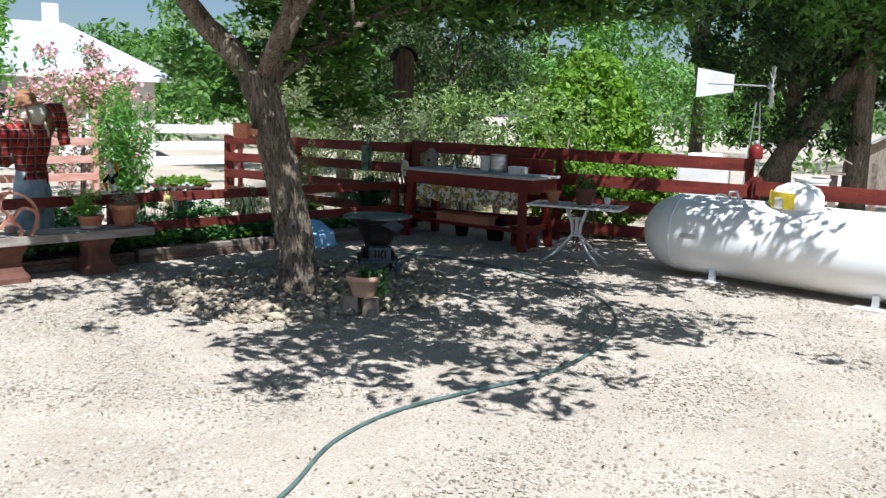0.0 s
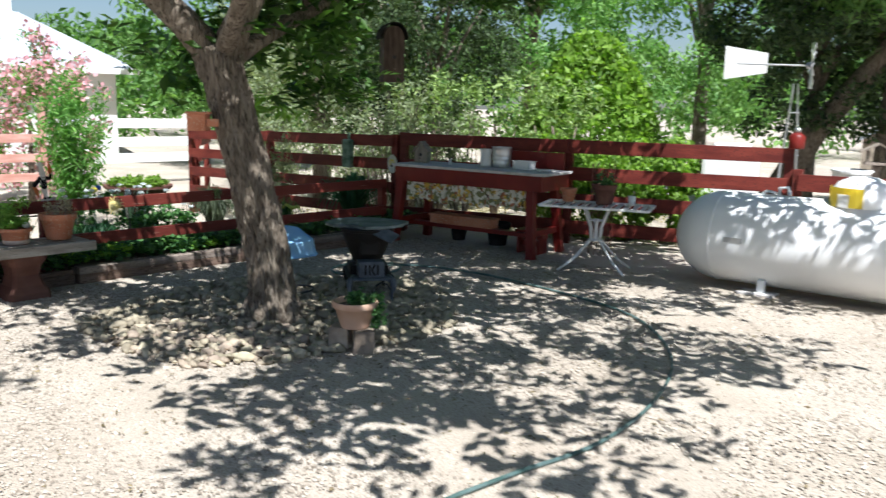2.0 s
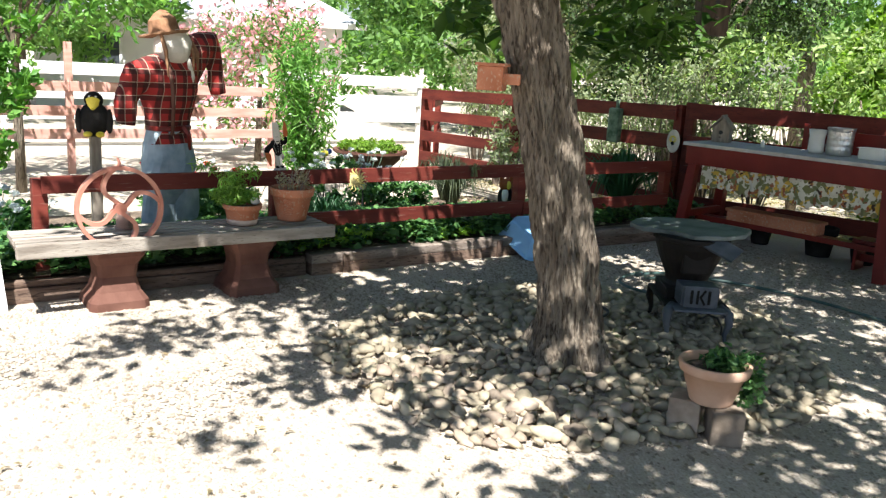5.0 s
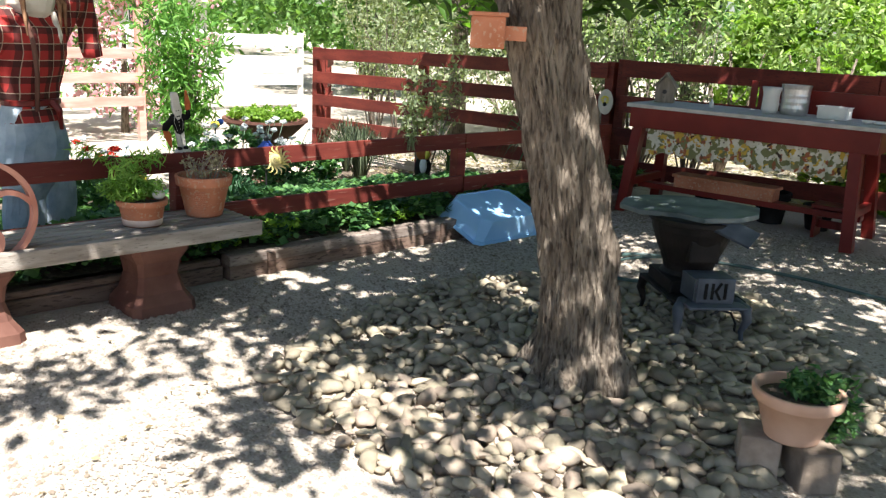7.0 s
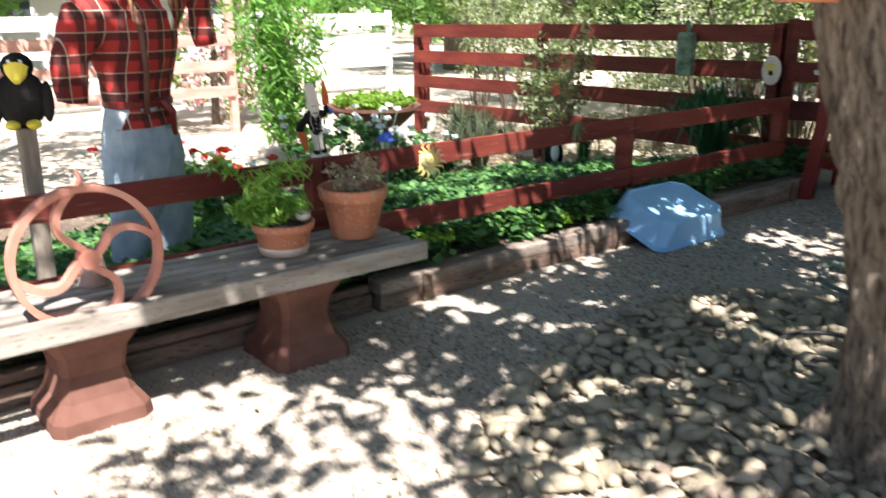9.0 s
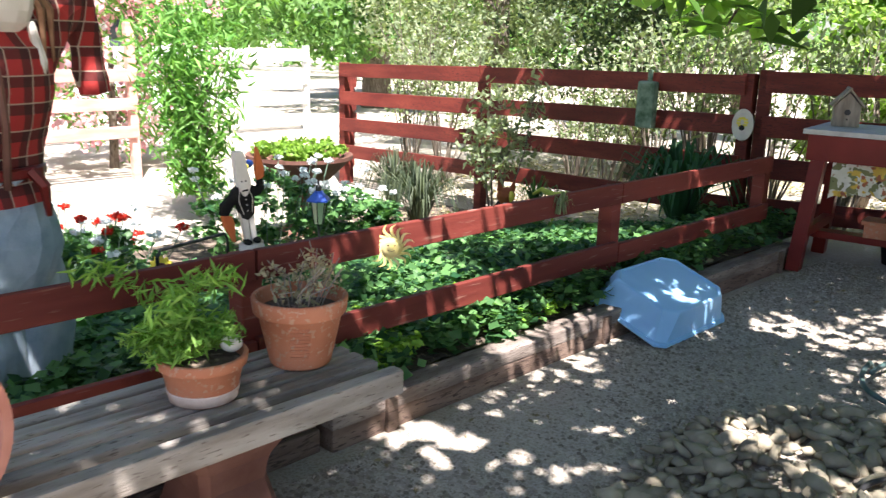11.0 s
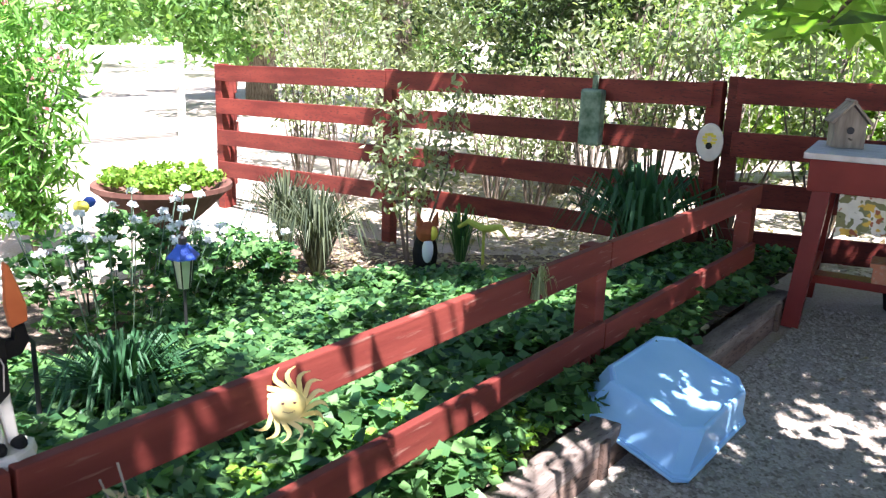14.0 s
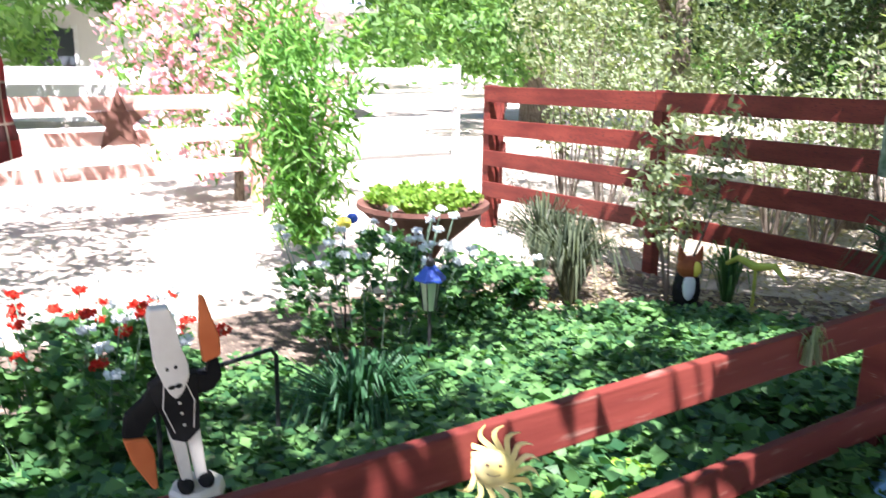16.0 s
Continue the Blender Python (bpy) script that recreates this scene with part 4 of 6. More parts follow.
# ---- beyond the fence ----
wm = thing("garden_windmill", (-4.05, 9.75, 0), 28, "small garden windmill on a thin mast with white tail", "windmill")
for a in range(4):
    bm = bmesh.new()
    c, s_ = math.cos(a * math.pi / 2 + 0.7), math.sin(a * math.pi / 2 + 0.7)
    tube(bm, [(0.2 * c, 0.2 * s_, 0), (0.03 * c, 0.03 * s_, 1.85)], 0.009, 6)
    part("mast_leg", bm, M_STEEL, wm)
for z in (0.6, 1.1, 1.55):
    w = 0.3 - z * 0.13
    part("brace", boxes(((0, w / 2, z), (w, 0.01, 0.012)), ((0, -w / 2, z), (w, 0.01, 0.012)), ((w / 2, 0, z), (0.01, w, 0.012)), ((-w / 2, 0, z), (0.01, w, 0.012)), bevel=0), M_STEEL, wm)
bm = bmesh.new()
tube(bm, [(-0.6, 0.12, 2.06), (0.1, -0.02, 2.04)], 0.01, 8)
part("tail_rod", bm, M_STEEL, wm)
bm = bmesh.new()
plate(bm, [(-0.74, -0.17), (-0.3, -0.1), (-0.3, 0.11), (-0.74, 0.19)], 0.008, pose(0, 0, 2.06, 90, 0, -11))
part("tail_vane", bm, M_WHITE, wm)
bm = bmesh.new()
lathe(bm, [(0.03, -0.03), (0.04, 0), (0.03, 0.03)], 12, pose(0.12, -0.02, 2.04, 0, 90, -11))
part("hub", bm, M_STEEL, wm)
for k in range(12):
    bm = bmesh.new()
    plate(bm, [(0.04, -0.012), (0.24, -0.05), (0.24, 0.05), (0.04, 0.012)], 0.003, pose(0.14, -0.02, 2.04, 0, 90, -11) @ pose(0, 0, 0, 0, 0, k * 30) @ pose(0, 0, 0, 22, 0, 0))
    part("blade", bm, M_STEEL, wm)
lamp = thing("lantern", (-3.82, 9.28, 1.19), 0, "small red metal lantern standing on the fence post", "lantern")
bm = bmesh.new()
lathe(bm, [(0.07, -0.005), (0.08, 0.01), (0.08, 0.12), (0.05, 0.15), (0.02, 0.16)], 20)
part("body", bm, M_REDT, lamp, smooth=True)
bm = bmesh.new()
lathe(bm, [(0.03, 0.155), (0.035, 0.2), (0.01, 0.21)], 14)
part("cap", bm, M_STEEL, lamp, smooth=True)
wt = thing("water_tote", (-4.72, 9.85, 0.03), 20, "white plastic water tote standing behind the red fence", "tank")
part("body", boxes(((0, 0, 0.62), (0.62, 0.55, 0.9)), bevel=0.05), M_WHITE, wt)
part("lid", boxes(((0, 0, 1.12), (0.4, 0.4, 0.09)), bevel=0.03), M_WHITE, wt)
for x in (-0.25, 0.25):
    part("skid", boxes(((x, 0, 0.085), (0.1, 0.5, 0.17)), bevel=0.005), M_TIMBER, wt)
fd = thing("bird_feeder", (-3.5, 11.0, 0), 20, "wooden post with a roofed bird feeder behind the fence", "bird feeder")
part("post", boxes(((0, 0, 0.47), (0.09, 0.09, 1.0)), bevel=0.005), M_TIMBER, fd)
part("tray", boxes(((0, 0, 1.0), (0.26, 0.24, 0.03)), bevel=0.004), M_TIMBER, fd)
for x in (-0.1, 0.1):
    part("side", boxes(((x, 0, 1.08), (0.02, 0.18, 0.13)), bevel=0.002), M_TIMBER, fd)
for sgn in (-1, 1):
    bm = bmesh.new()
    box(bm, (0, 0, 0), (0.22, 0.3, 0.015), m=pose(sgn * 0.09, 0, 1.18, 0, sgn * 28, 0))
    part("roof", bm, M_GREYWOOD, fd)
fp = thing("garden_post", (-3.1, 11.3, 0), 0, "plain brown wooden post behind the low fence", "post")
part("shaft", boxes(((0, 0, 0.55), (0.08, 0.08, 1.2)), bevel=0.005), M_TIMBER, fp)
sh = thing("shed", (-5.9, 22.5, -0.1), 15, "small grey shed with a gabled roof beyond the trees", "shed")
bm = bmesh.new()
plate(bm, [(-0.9, 0), (0.9, 0), (0.9, 1.1), (0, 1.65), (-0.9, 1.1)], 1.6, pose(0, 0, 0, 90, 0, 0))
part("wall", bm, M_GREYWOOD, sh)
for sgn in (-1, 1):
    bm = bmesh.new()
    box(bm, (0, 0, 0), (1.2, 1.9, 0.05), m=pose(sgn * 0.5, 0, 1.4, 0, sgn * 32, 0))
    part("roof", bm, M_ROOF, sh)

wu = thing("white_urn", (-3.7, 10.8, 0), 0, "rounded white garden urn behind the low fence", "urn")
bm = bmesh.new()
lathe(bm, [(0.1, 0), (0.11, 0.05), (0.06, 0.12), (0.06, 0.4), (0.12, 0.5), (0.19, 0.62), (0.22, 0.78), (0.2, 0.88), (0.23, 0.92), (0.2, 0.93), (0.12, 0.86)], 24)
part("body", bm, M_WHITE, wu, smooth=True)

# ---- bench ----
M_BENCH = mat("grey_bench_board", (0.2, 0.17, 0.14), (0.4, 0.36, 0.31), 3, 0.85, 0.6, bscale=25, stretch=(6, 1, 6), c3=(0.16, 0.13, 0.105), dist=0.005, rnd=0.15, cut=(0.6, 0.7))
bn = thing("garden_bench", (-7.33, 0, 0), 0, "long bench of weathered planks on brown concrete pedestals", "bench")
for k in range(5):
    part("plank", boxes(((-0.175 + k * 0.066, 2.66, 0.392), (0.046, 1.76, 0.036)), bevel=0.005), M_BENCH, bn)
part("front_plank", boxes(((0.19, 2.66, 0.376), (0.05, 1.78, 0.075)), bevel=0.007), M_BENCH, bn, "thicker weathered front board")
for y in (1.82, 3.5):
    part("end_batten", boxes(((-0.02, y, 0.355), (0.36, 0.06, 0.03)), bevel=0.004), M_TIMBER, bn)
for y in (2.28, 3.06):
    bm = bmesh.new()
    lay = [(0.17, 0.16, 0), (0.165, 0.155, 0.05), (0.13, 0.12, 0.1), (0.105, 0.1, 0.18), (0.12, 0.11, 0.25), (0.15, 0.14, 0.3), (0.155, 0.145, 0.345)]
    rings = []
    for a, b_, z in lay:
        rings.append([bm.verts.new((a * sx, y + b_ * sy, z)) for sx, sy in ((-1, -0.8), (-0.8, -1), (0.8, -1), (1, -0.8), (1, 0.8), (0.8, 1), (-0.8, 1), (-1, 0.8))])
    for a, b_ in zip(rings, rings[1:]):
        for k in range(8):
            bm.faces.new((a[k], a[(k + 1) % 8], b_[(k + 1) % 8], b_[k]))
    bm.faces.new(rings[0][::-1])
    bm.faces.new(rings[-1])
    part("pedestal", bm, M_PED, bn, "brown concrete pedestal with a narrow waist")

# wheel ornament
wh = thing("wheel_ornament", (-7.192, 2.29, 0.33), 90, "terracotta-coloured wheel ornament with curved spokes leaning on the bench", "ornament")
RW = 0.217


def band(path, w, th):
    """A flat band along a path in x, z: w deep in y, th thick."""
    bm = bmesh.new()
    prev = None
    for i, p_ in enumerate(path):
        a, b_ = Vector(path[max(i - 1, 0)]), Vector(path[min(i + 1, len(path) - 1)])
        d = (b_ - a).normalized()
        nx_, nz_ = -d.y * th / 2, d.x * th / 2
        cur = [bm.verts.new((p_[0] + sx * nx_, sy * w / 2, p_[1] + sx * nz_)) for sx, sy in ((-1, -1), (1, -1), (1, 1), (-1, 1))]
        if prev:
            for k in range(4):
                bm.faces.new((prev[k], prev[(k + 1) % 4], cur[(k + 1) % 4], cur[k]))
        prev = cur
    return bm


part("rim", band([(RW * math.cos(a), 0.24 + RW * math.sin(a)) for a in (2 * math.pi * k / 64 for k in range(65))], 0.044, 0.02), M_CLAYPAINT, wh, smooth=False)
for k in range(4):
    pts = []
    for i in range(13):
        u = i / 12
        a = radians(96 + 90 * k) + 0.75 * math.sin(u * math.pi) * (1 - 0.35 * u)
        pts.append((RW * u * math.cos(a), 0.24 + RW * u * math.sin(a)))
    part("spoke", band(pts, 0.034, 0.022), M_CLAYPAINT, wh)
bm = bmesh.new()
lathe(bm, [(0.0, -0.03), (0.03, -0.028), (0.032, 0.028), (0.0, 0.03)], 20, pose(0, 0, 0.24, 90, 0, 0))
part("hub", bm, M_CLAYPAINT, wh)
bm = bmesh.new()
tube(bm, [(0, 0, 0.24 + RW), (0.004, 0, 0.27 + RW), (-0.006, 0, 0.295 + RW)], [0.012, 0.009, 0.005], 8)
part("rim_knob", bm, M_CLAYPAINT, wh)
cb = thing("clay_cone", (-7.4, 2.36, 0.411), 0, "small upturned grey-pink clay pot standing on the bench behind the wheel", "pot")
bm = bmesh.new()
lathe(bm, [(0.05, 0), (0.052, 0.012), (0.046, 0.015), (0.034, 0.095), (0.028, 0.1), (0.0, 0.1)], 24)
part("body", bm, mat("pinkish_clay", (0.26, 0.17, 0.14), (0.38, 0.27, 0.23), 9, 0.85, 0.3), cb, smooth=False)

p1 = pot("flower_pot", (-7.33, 3.03, 0.414), 0.115, 0.125, "small terracotta pot with bright feathery foliage on the bench", taper=0.75)
leaves("foliage", cloud(random.Random(3), (-0.03, -0.03, 0.165), (0.12, 0.13, 0.055), 50), 30, (0.04, 0.04, 0.03), 0.036, L_FERN, p1, seed=21, ratio=0.2)
part("lime_band", lathe(bmesh.new(), [(0.115 * 0.75 + 0.002, 0.004), (0.115 * 0.75 + 0.008, 0.03), (0.115 * 0.75 + 0.0085, 0.034), (0.115 * 0.75, 0.036)], 40), mat("pale_mineral_bloom", (0.5, 0.36, 0.29), (0.66, 0.55, 0.48), 14, 0.9, 0.2), p1, "whitish mineral bloom round the foot", smooth=True)
st_ = thing("round_stone", (-7.3, 3.1, 0.535), 0, "smooth pale round stone lying in the small flower pot", "stone")
part("body", blob((0, 0, 0.02), (0.028, 0.03, 0.024), 16, None, 3, 0.004), M_CANVAS, st_, smooth=True)
leaves("tall_foliage", [(-0.05 - 0.012 * k * math.cos(k * 1.9), 0.012 * k * math.sin(k * 2.3) - 0.04, 0.2 + 0.011 * k) for k in range(14)], 26, (0.05, 0.06, 0.04), 0.055, L_FERN, p1, seed=27, ratio=0.16, droop=-0.6)
p2 = pot("flower_pot", (-7.37, 3.37, 0.414), 0.135, 0.205, "large terracotta pot of dry twiggy stems on the bench", taper=0.66)
g = random.Random(4)
for k in range(20):
    bm = bmesh.new()
    a, r = g.uniform(0, 6.28), g.uniform(0.02, 0.1)
    tube(bm, [(r * math.cos(a), r * math.sin(a), 0.17), (r * 1.5 * math.cos(a), r * 1.5 * math.sin(a), 0.24), (r * g.uniform(1.5, 2.6) * math.cos(a + 0.3), r * 2 * math.sin(a + 0.3), g.uniform(0.25, 0.34))], 0.0018, 4)
    part("stem", bm, M_GREYWOOD, p2)

bm = bmesh.new()
for i in range(7):
    for j in range(9):
        a = radians(-38 + (i - 3) * 4.2 + (2.1 if j % 2 else 0))
        z = 0.045 + j * 0.011
        rr = 0.135 * (0.66 + 0.24 * z / (0.205 * 0.74)) + 0.0005
        box(bm, (rr * math.cos(a), rr * math.sin(a), z), (0.005, 0.008, 0.006), math.degrees(a), 0, None)
part("stamped_relief", bm, M_TERRA, p2, "band of small stamped marks")
leaves("foliage", cloud(g, (0, 0, 0.25), (0.13, 0.13, 0.07), 40), 9, (0.03, 0.03, 0.03), 0.022, L_DEAD, p2, seed=22)

# ---- rail ornaments ----


def figure(name, pieces, loc, rz, label, category, scale=1.0, lean=0):
    """One mesh of several shapes, each with its own material."""
    allm = bmesh.new()
    mats = []
    for bmp, mt_ in pieces:
        if mt_ not in mats:
            mats.append(mt_)
        idx = mats.index(mt_)
        tmp = bpy.data.meshes.new("tmp")
        for f in bmp.faces:
            f.material_index = idx
        bmp.to_mesh(tmp)
        bmp.free()
        allm.from_mesh(tmp)
        bpy.data.meshes.remove(tmp)
    me = bpy.data.meshes.new(name)
    allm.to_mesh(me)
    allm.free()
    for m_ in mats:
        me.materials.append(m_)
    ob = new(name, me)
    ob.matrix_basis = pose(*loc, lean, 0, rz) @ Matrix.Scale(scale, 4)
    return tagged(ob, label, category)


def cone_bm(p0, p1, r0, r1, n=12):
    return tube(bmesh.new(), [p0, p1], [r0, r1], n)


# sun face
sf = thing("sun_ornament", (-7.645, 3.97, 0.608), -38, "pale yellow metal sun face hung on the low rail", "ornament")
bm = bmesh.new()
lathe(bm, [(0.038, -0.003), (0.038, 0.0), (0.034, 0.008), (0.02, 0.013), (0.0, 0.014)], 28, pose(0, 0, 0, 0, 90, 0))
part("face", bm, M_PALEY, sf, smooth=True)
for k in range(16):
    bm = bmesh.new()
    side_a, side_b = [], []
    for i in range(7):
        u = i / 6
        a = 2 * math.pi * k / 16 + 0.42 * math.sin(u * 2.6)
        r_ = 0.034 + 0.052 * u
        w = 0.0068 * (1 - u) ** 0.6 + 0.0008
        side_a.append((r_ * math.cos(a) - w * math.sin(a), r_ * math.sin(a) + w * math.cos(a)))
        side_b.append((r_ * math.cos(a) + w * math.sin(a), r_ * math.sin(a) - w * math.cos(a)))
    plate(bm, side_b + side_a[::-1], 0.003, pose(0, 0, 0, 0, 90, 0))
    part("ray", bm, M_PALEY, sf)
for y in (-0.012, 0.012):
    part("eye", blob((0.0125, y, 0.01), (0.003, 0.004, 0.003)), M_PED, sf, "dark painted eye")
bm = bmesh.new()
tube(bm, [(0.0125, 0.014 * math.sin(a), -0.004 - 0.008 * math.cos(a)) for a in (-1.1, -0.6, 0, 0.6, 1.1)], 0.0013, 5)
part("smile", bm, M_PED, sf, "dark painted mouth")
part("hook", boxes(((-0.012, 0, 0.03), (0.016, 0.01, 0.07)), bevel=0), M_DARKMETAL, sf)

# rabbit figure with carrots, on the rail post
M_BONE = mat("worn_white_wood", (0.55, 0.5, 0.42), (0.72, 0.68, 0.6), 8, 0.8, 0.4, bscale=40, dist=0.003)
rb = [(lathe(bmesh.new(), [(0.05, 0), (0.056, 0.008), (0.054, 0.032), (0.046, 0.038), (0.0, 0.038)], 8), M_BONE)]


def slab(pts, thick, x=0.0):
    """A flat outline in y, z with thickness along x."""
    bm = bmesh.new()
    a, b_ = ([bm.verts.new((x + sx * thick / 2, y, z)) for y, z in pts] for sx in (-1, 1))
    bm.faces.new(a[::-1])
    bm.faces.new(b_)
    for i in range(len(pts)):
        bm.faces.new((a[i], a[(i + 1) % len(pts)], b_[(i + 1) % len(pts)], b_[i]))
    bmesh.ops.bevel(bm, geom=bm.edges[:], offset=0.003, segments=1, affect="EDGES")
    return bm


for sgn in (-1, 1):
    rb.append((slab([(sgn * 0.003, 0.04), (sgn * 0.024, 0.04), (sgn * 0.031, 0.17), (sgn * 0.001, 0.17)][::sgn], 0.026), M_BONE))
    rb.append((blob((0.014, sgn * 0.02, 0.046), (0.034, 0.016, 0.012)), M_BLACK))
rb.append((slab([(-0.026, 0.15), (0.0, 0.135), (0.03, 0.155), (0.036, 0.2), (0.048, 0.27), (0.02, 0.28), (0.0, 0.235), (-0.02, 0.28), (-0.048, 0.265), (-0.034, 0.2)], 0.034), M_BLACK))
rb.append((slab([(-0.003, 0.235), (0.012, 0.245), (0.03, 0.275), (0.033, 0.3), (0.022, 0.335), (0.026, 0.385), (0.018, 0.418), (-0.016, 0.422), (-0.024, 0.4), (-0.022, 0.34), (-0.028, 0.31), (-0.02, 0.27), (-0.012, 0.248)], 0.034, 0.012), M_BONE))
for y in (-0.008, 0.008):
    rb.append((blob((0.03, y, 0.3), (0.003, 0.0035, 0.0035)), M_BLACK))
    rb.append((blob((0.03, y * 0.8, 0.262), (0.003, 0.007, 0.0045)), M_BLACK))
for z in (0.175, 0.2, 0.222):
    rb.append((blob((0.019, 0.002, z), (0.002, 0.003, 0.003)), M_BONE))
for sgn in (-1, 1):
    rb.append((tube(bmesh.new(), [(0.02, sgn * 0.018, 0.272), (0.02, sgn * 0.03, 0.22), (0.02, sgn * 0.018, 0.165)], 0.0015, 4), M_BONE))
rb.append((slab([(-0.04, 0.27), (-0.062, 0.24), (-0.1, 0.222), (-0.112, 0.18), (-0.078, 0.165), (-0.066, 0.195), (-0.036, 0.215)], 0.024), M_BLACK))
rb.append((slab([(0.04, 0.27), (0.034, 0.225), (0.07, 0.225), (0.092, 0.25), (0.09, 0.29), (0.07, 0.285), (0.066, 0.255)], 0.024), M_BLACK))
for pts in ([(-0.112, 0.18), (-0.07, 0.17), (-0.062, 0.14), (-0.07, 0.06), (-0.08, 0.062), (-0.106, 0.13)], [(0.06, 0.29), (0.095, 0.295), (0.1, 0.33), (0.086, 0.42), (0.078, 0.425), (0.062, 0.34)]):
    rb.append((slab(pts, 0.02, 0.012), M_ORANGE))
figure("rabbit_figure", rb, (-7.735, 3.447, 0.662), -8, "worn wooden rabbit figure holding two carrots on the fence post", "garden ornament", 0.785, lean=8)

# crow figure on its post
cp = thing("ornament_post", (-7.92, 2.33, 0.1), 0, "grey wooden stake behind the low rail", "stake")
part("shaft", boxes(((0, 0, 0.38), (0.06, 0.06, 0.8)), bevel=0.006), M_GREYWOOD, cp)
cr = [(blob((0, 0, 0.1), (0.06, 0.088, 0.105)), M_BLACK), (blob((0.01, 0, 0.215), (0.05, 0.055, 0.05)), M_BLACK), (cone_bm((0.03, 0, 0.205), (0.065, 0, 0.165), 0.045, 0.012), M_YEL), (blob((0.05, -0.018, 0.235), (0.005, 0.007, 0.007)), M_WHITE), (blob((0.05, 0.018, 0.235), (0.005, 0.007, 0.007)), M_WHITE),
      (blob((0.01, 0.085, 0.09), (0.025, 0.022, 0.075)), M_BLACK), (blob((0.01, -0.085, 0.09), (0.025, 0.022, 0.075)), M_BLACK),
      (blob((0.035, 0.035, 0.012), (0.035, 0.026, 0.018)), M_YEL), (blob((0.035, -0.035, 0.012), (0.035, 0.026, 0.018)), M_YEL)]
figure("crow_figure", cr, (-7.92, 2.33, 0.882), -20, "black crow figure with yellow beak and feet on a stake", "garden ornament")

# scarecrow
M_PLAID = bpy.data.materials.new("red_plaid_cloth")
M_PLAID.use_nodes = True
n, l = M_PLAID.node_tree.nodes, M_PLAID.node_tree.links
b = n["Principled BSDF"]
b.inputs["Roughness"].default_value = 0.9
tc = n.new("ShaderNodeTexCoord")
base = None
for axis_, width, colr, phase in (("Y", 0.42, (0.03, 0.012, 0.01), 0.0), ("Z", 0.42, (0.03, 0.012, 0.01), 0.0), ("Y", 0.055, (0.5, 0.4, 0.3), 0.62), ("Z", 0.055, (0.5, 0.4, 0.3), 0.62)):
    sx, mu, fr, lt, mx = n.new("ShaderNodeSeparateXYZ"), n.new("ShaderNodeMath"), n.new("ShaderNodeMath"), n.new("ShaderNodeMath"), n.new("ShaderNodeMixRGB")
    l.new(tc.outputs["Object"], sx.inputs[0])
    mu.operation, fr.operation, lt.operation = "MULTIPLY_ADD", "FRACT", "LESS_THAN"
    mu.inputs[1].default_value, mu.inputs[2].default_value = 12.0, phase
    l.new(sx.outputs[axis_], mu.inputs[0])
    l.new(mu.outputs[0], fr.inputs[0])
    l.new(fr.outputs[0], lt.inputs[0])
    lt.inputs[1].default_value = width
    sc_ = n.new("ShaderNodeMath")
    sc_.operation = "MULTIPLY"
    sc_.inputs[1].default_value = 0.75
    l.new(lt.outputs[0], sc_.inputs[0])
    l.new(sc_.outputs[0], mx.inputs[0])
    if base is None:
        mx.inputs[1].default_value = (0.4, 0.03, 0.025, 1)
    else:
        l.new(base, mx.inputs[1])
    mx.inputs[2].default_value = (*colr, 1)
    base = mx.outputs[0]
l.new(base, b.inputs["Base Color"])


def cloth_tube(pts, radii, squash=0.6, seed=0, n=20):
    bm = tube(bmesh.new(), pts, radii, n)
    for v in bm.verts:
        v.co.x *= squash
        k = noise.noise(v.co * 8 + Vector((seed, 0, 0)))
        v.co += Vector((0.02 * k, 0.02 * noise.noise(v.co * 7 + Vector((0, seed, 0))), 0.012 * k))
    return bm


def fine(pts, k=4):
    out = []
    for a, b_ in zip(pts, pts[1:]):
        out += [tuple(Vector(a).lerp(Vector(b_), i / k)) for i in range(k)]
    return out + [pts[-1]]


def fr_(r, k=4):
    out = []
    for a, b_ in zip(r, r[1:]):
        out += [a + (b_ - a) * i / k for i in range(k)]
    return out + [r[-1]]


sc = []
sc.append((cone_bm((-0.06, 0, -0.05), (-0.06, 0, 1.35), 0.025, 0.02), M_GREYWOOD))
sc.append((cloth_tube(fine([(0, 0, 0.8), (0, 0, 0.88), (0, 0, 0.98), (0, 0.01, 1.15), (0, 0.01, 1.28), (0, 0.01, 1.36)]), fr_([0.18, 0.15, 0.17, 0.23, 0.22, 0.09]), 0.65, 1, 28), M_PLAID))
sc.append((cloth_tube(fine([(0, -0.1, 1.25), (0, -0.27, 1.23), (0, -0.33, 1.1), (0, -0.35, 0.93)]), fr_([0.13, 0.1, 0.085, 0.07]), 0.8, 2), M_PLAID))
sc.append((cloth_tube(fine([(0, 0.08, 1.24), (0, 0.22, 1.4), (0, 0.36, 1.46), (0.01, 0.42, 1.3), (0.02, 0.44, 1.12)]), fr_([0.15, 0.13, 0.1, 0.06, 0.055]), 0.8, 3), M_PLAID))
sc.append((cloth_tube(fine([(0, 0.0, 0.9), (0, 0, 0.66), (0, -0.08, 0.4), (0, -0.09, 0.06)]), fr_([0.16, 0.21, 0.14, 0.13]), 0.6, 4), M_DENIM))
sc.append((cloth_tube(fine([(0, 0.02, 0.72), (0, 0.1, 0.4), (0, 0.11, 0.06)]), fr_([0.16, 0.14, 0.13]), 0.6, 5), M_DENIM))
sc.append((blob((0.03, 0.02, 1.43), (0.11, 0.135, 0.125), 20, seed=2, rough=0.012), M_CANVAS))
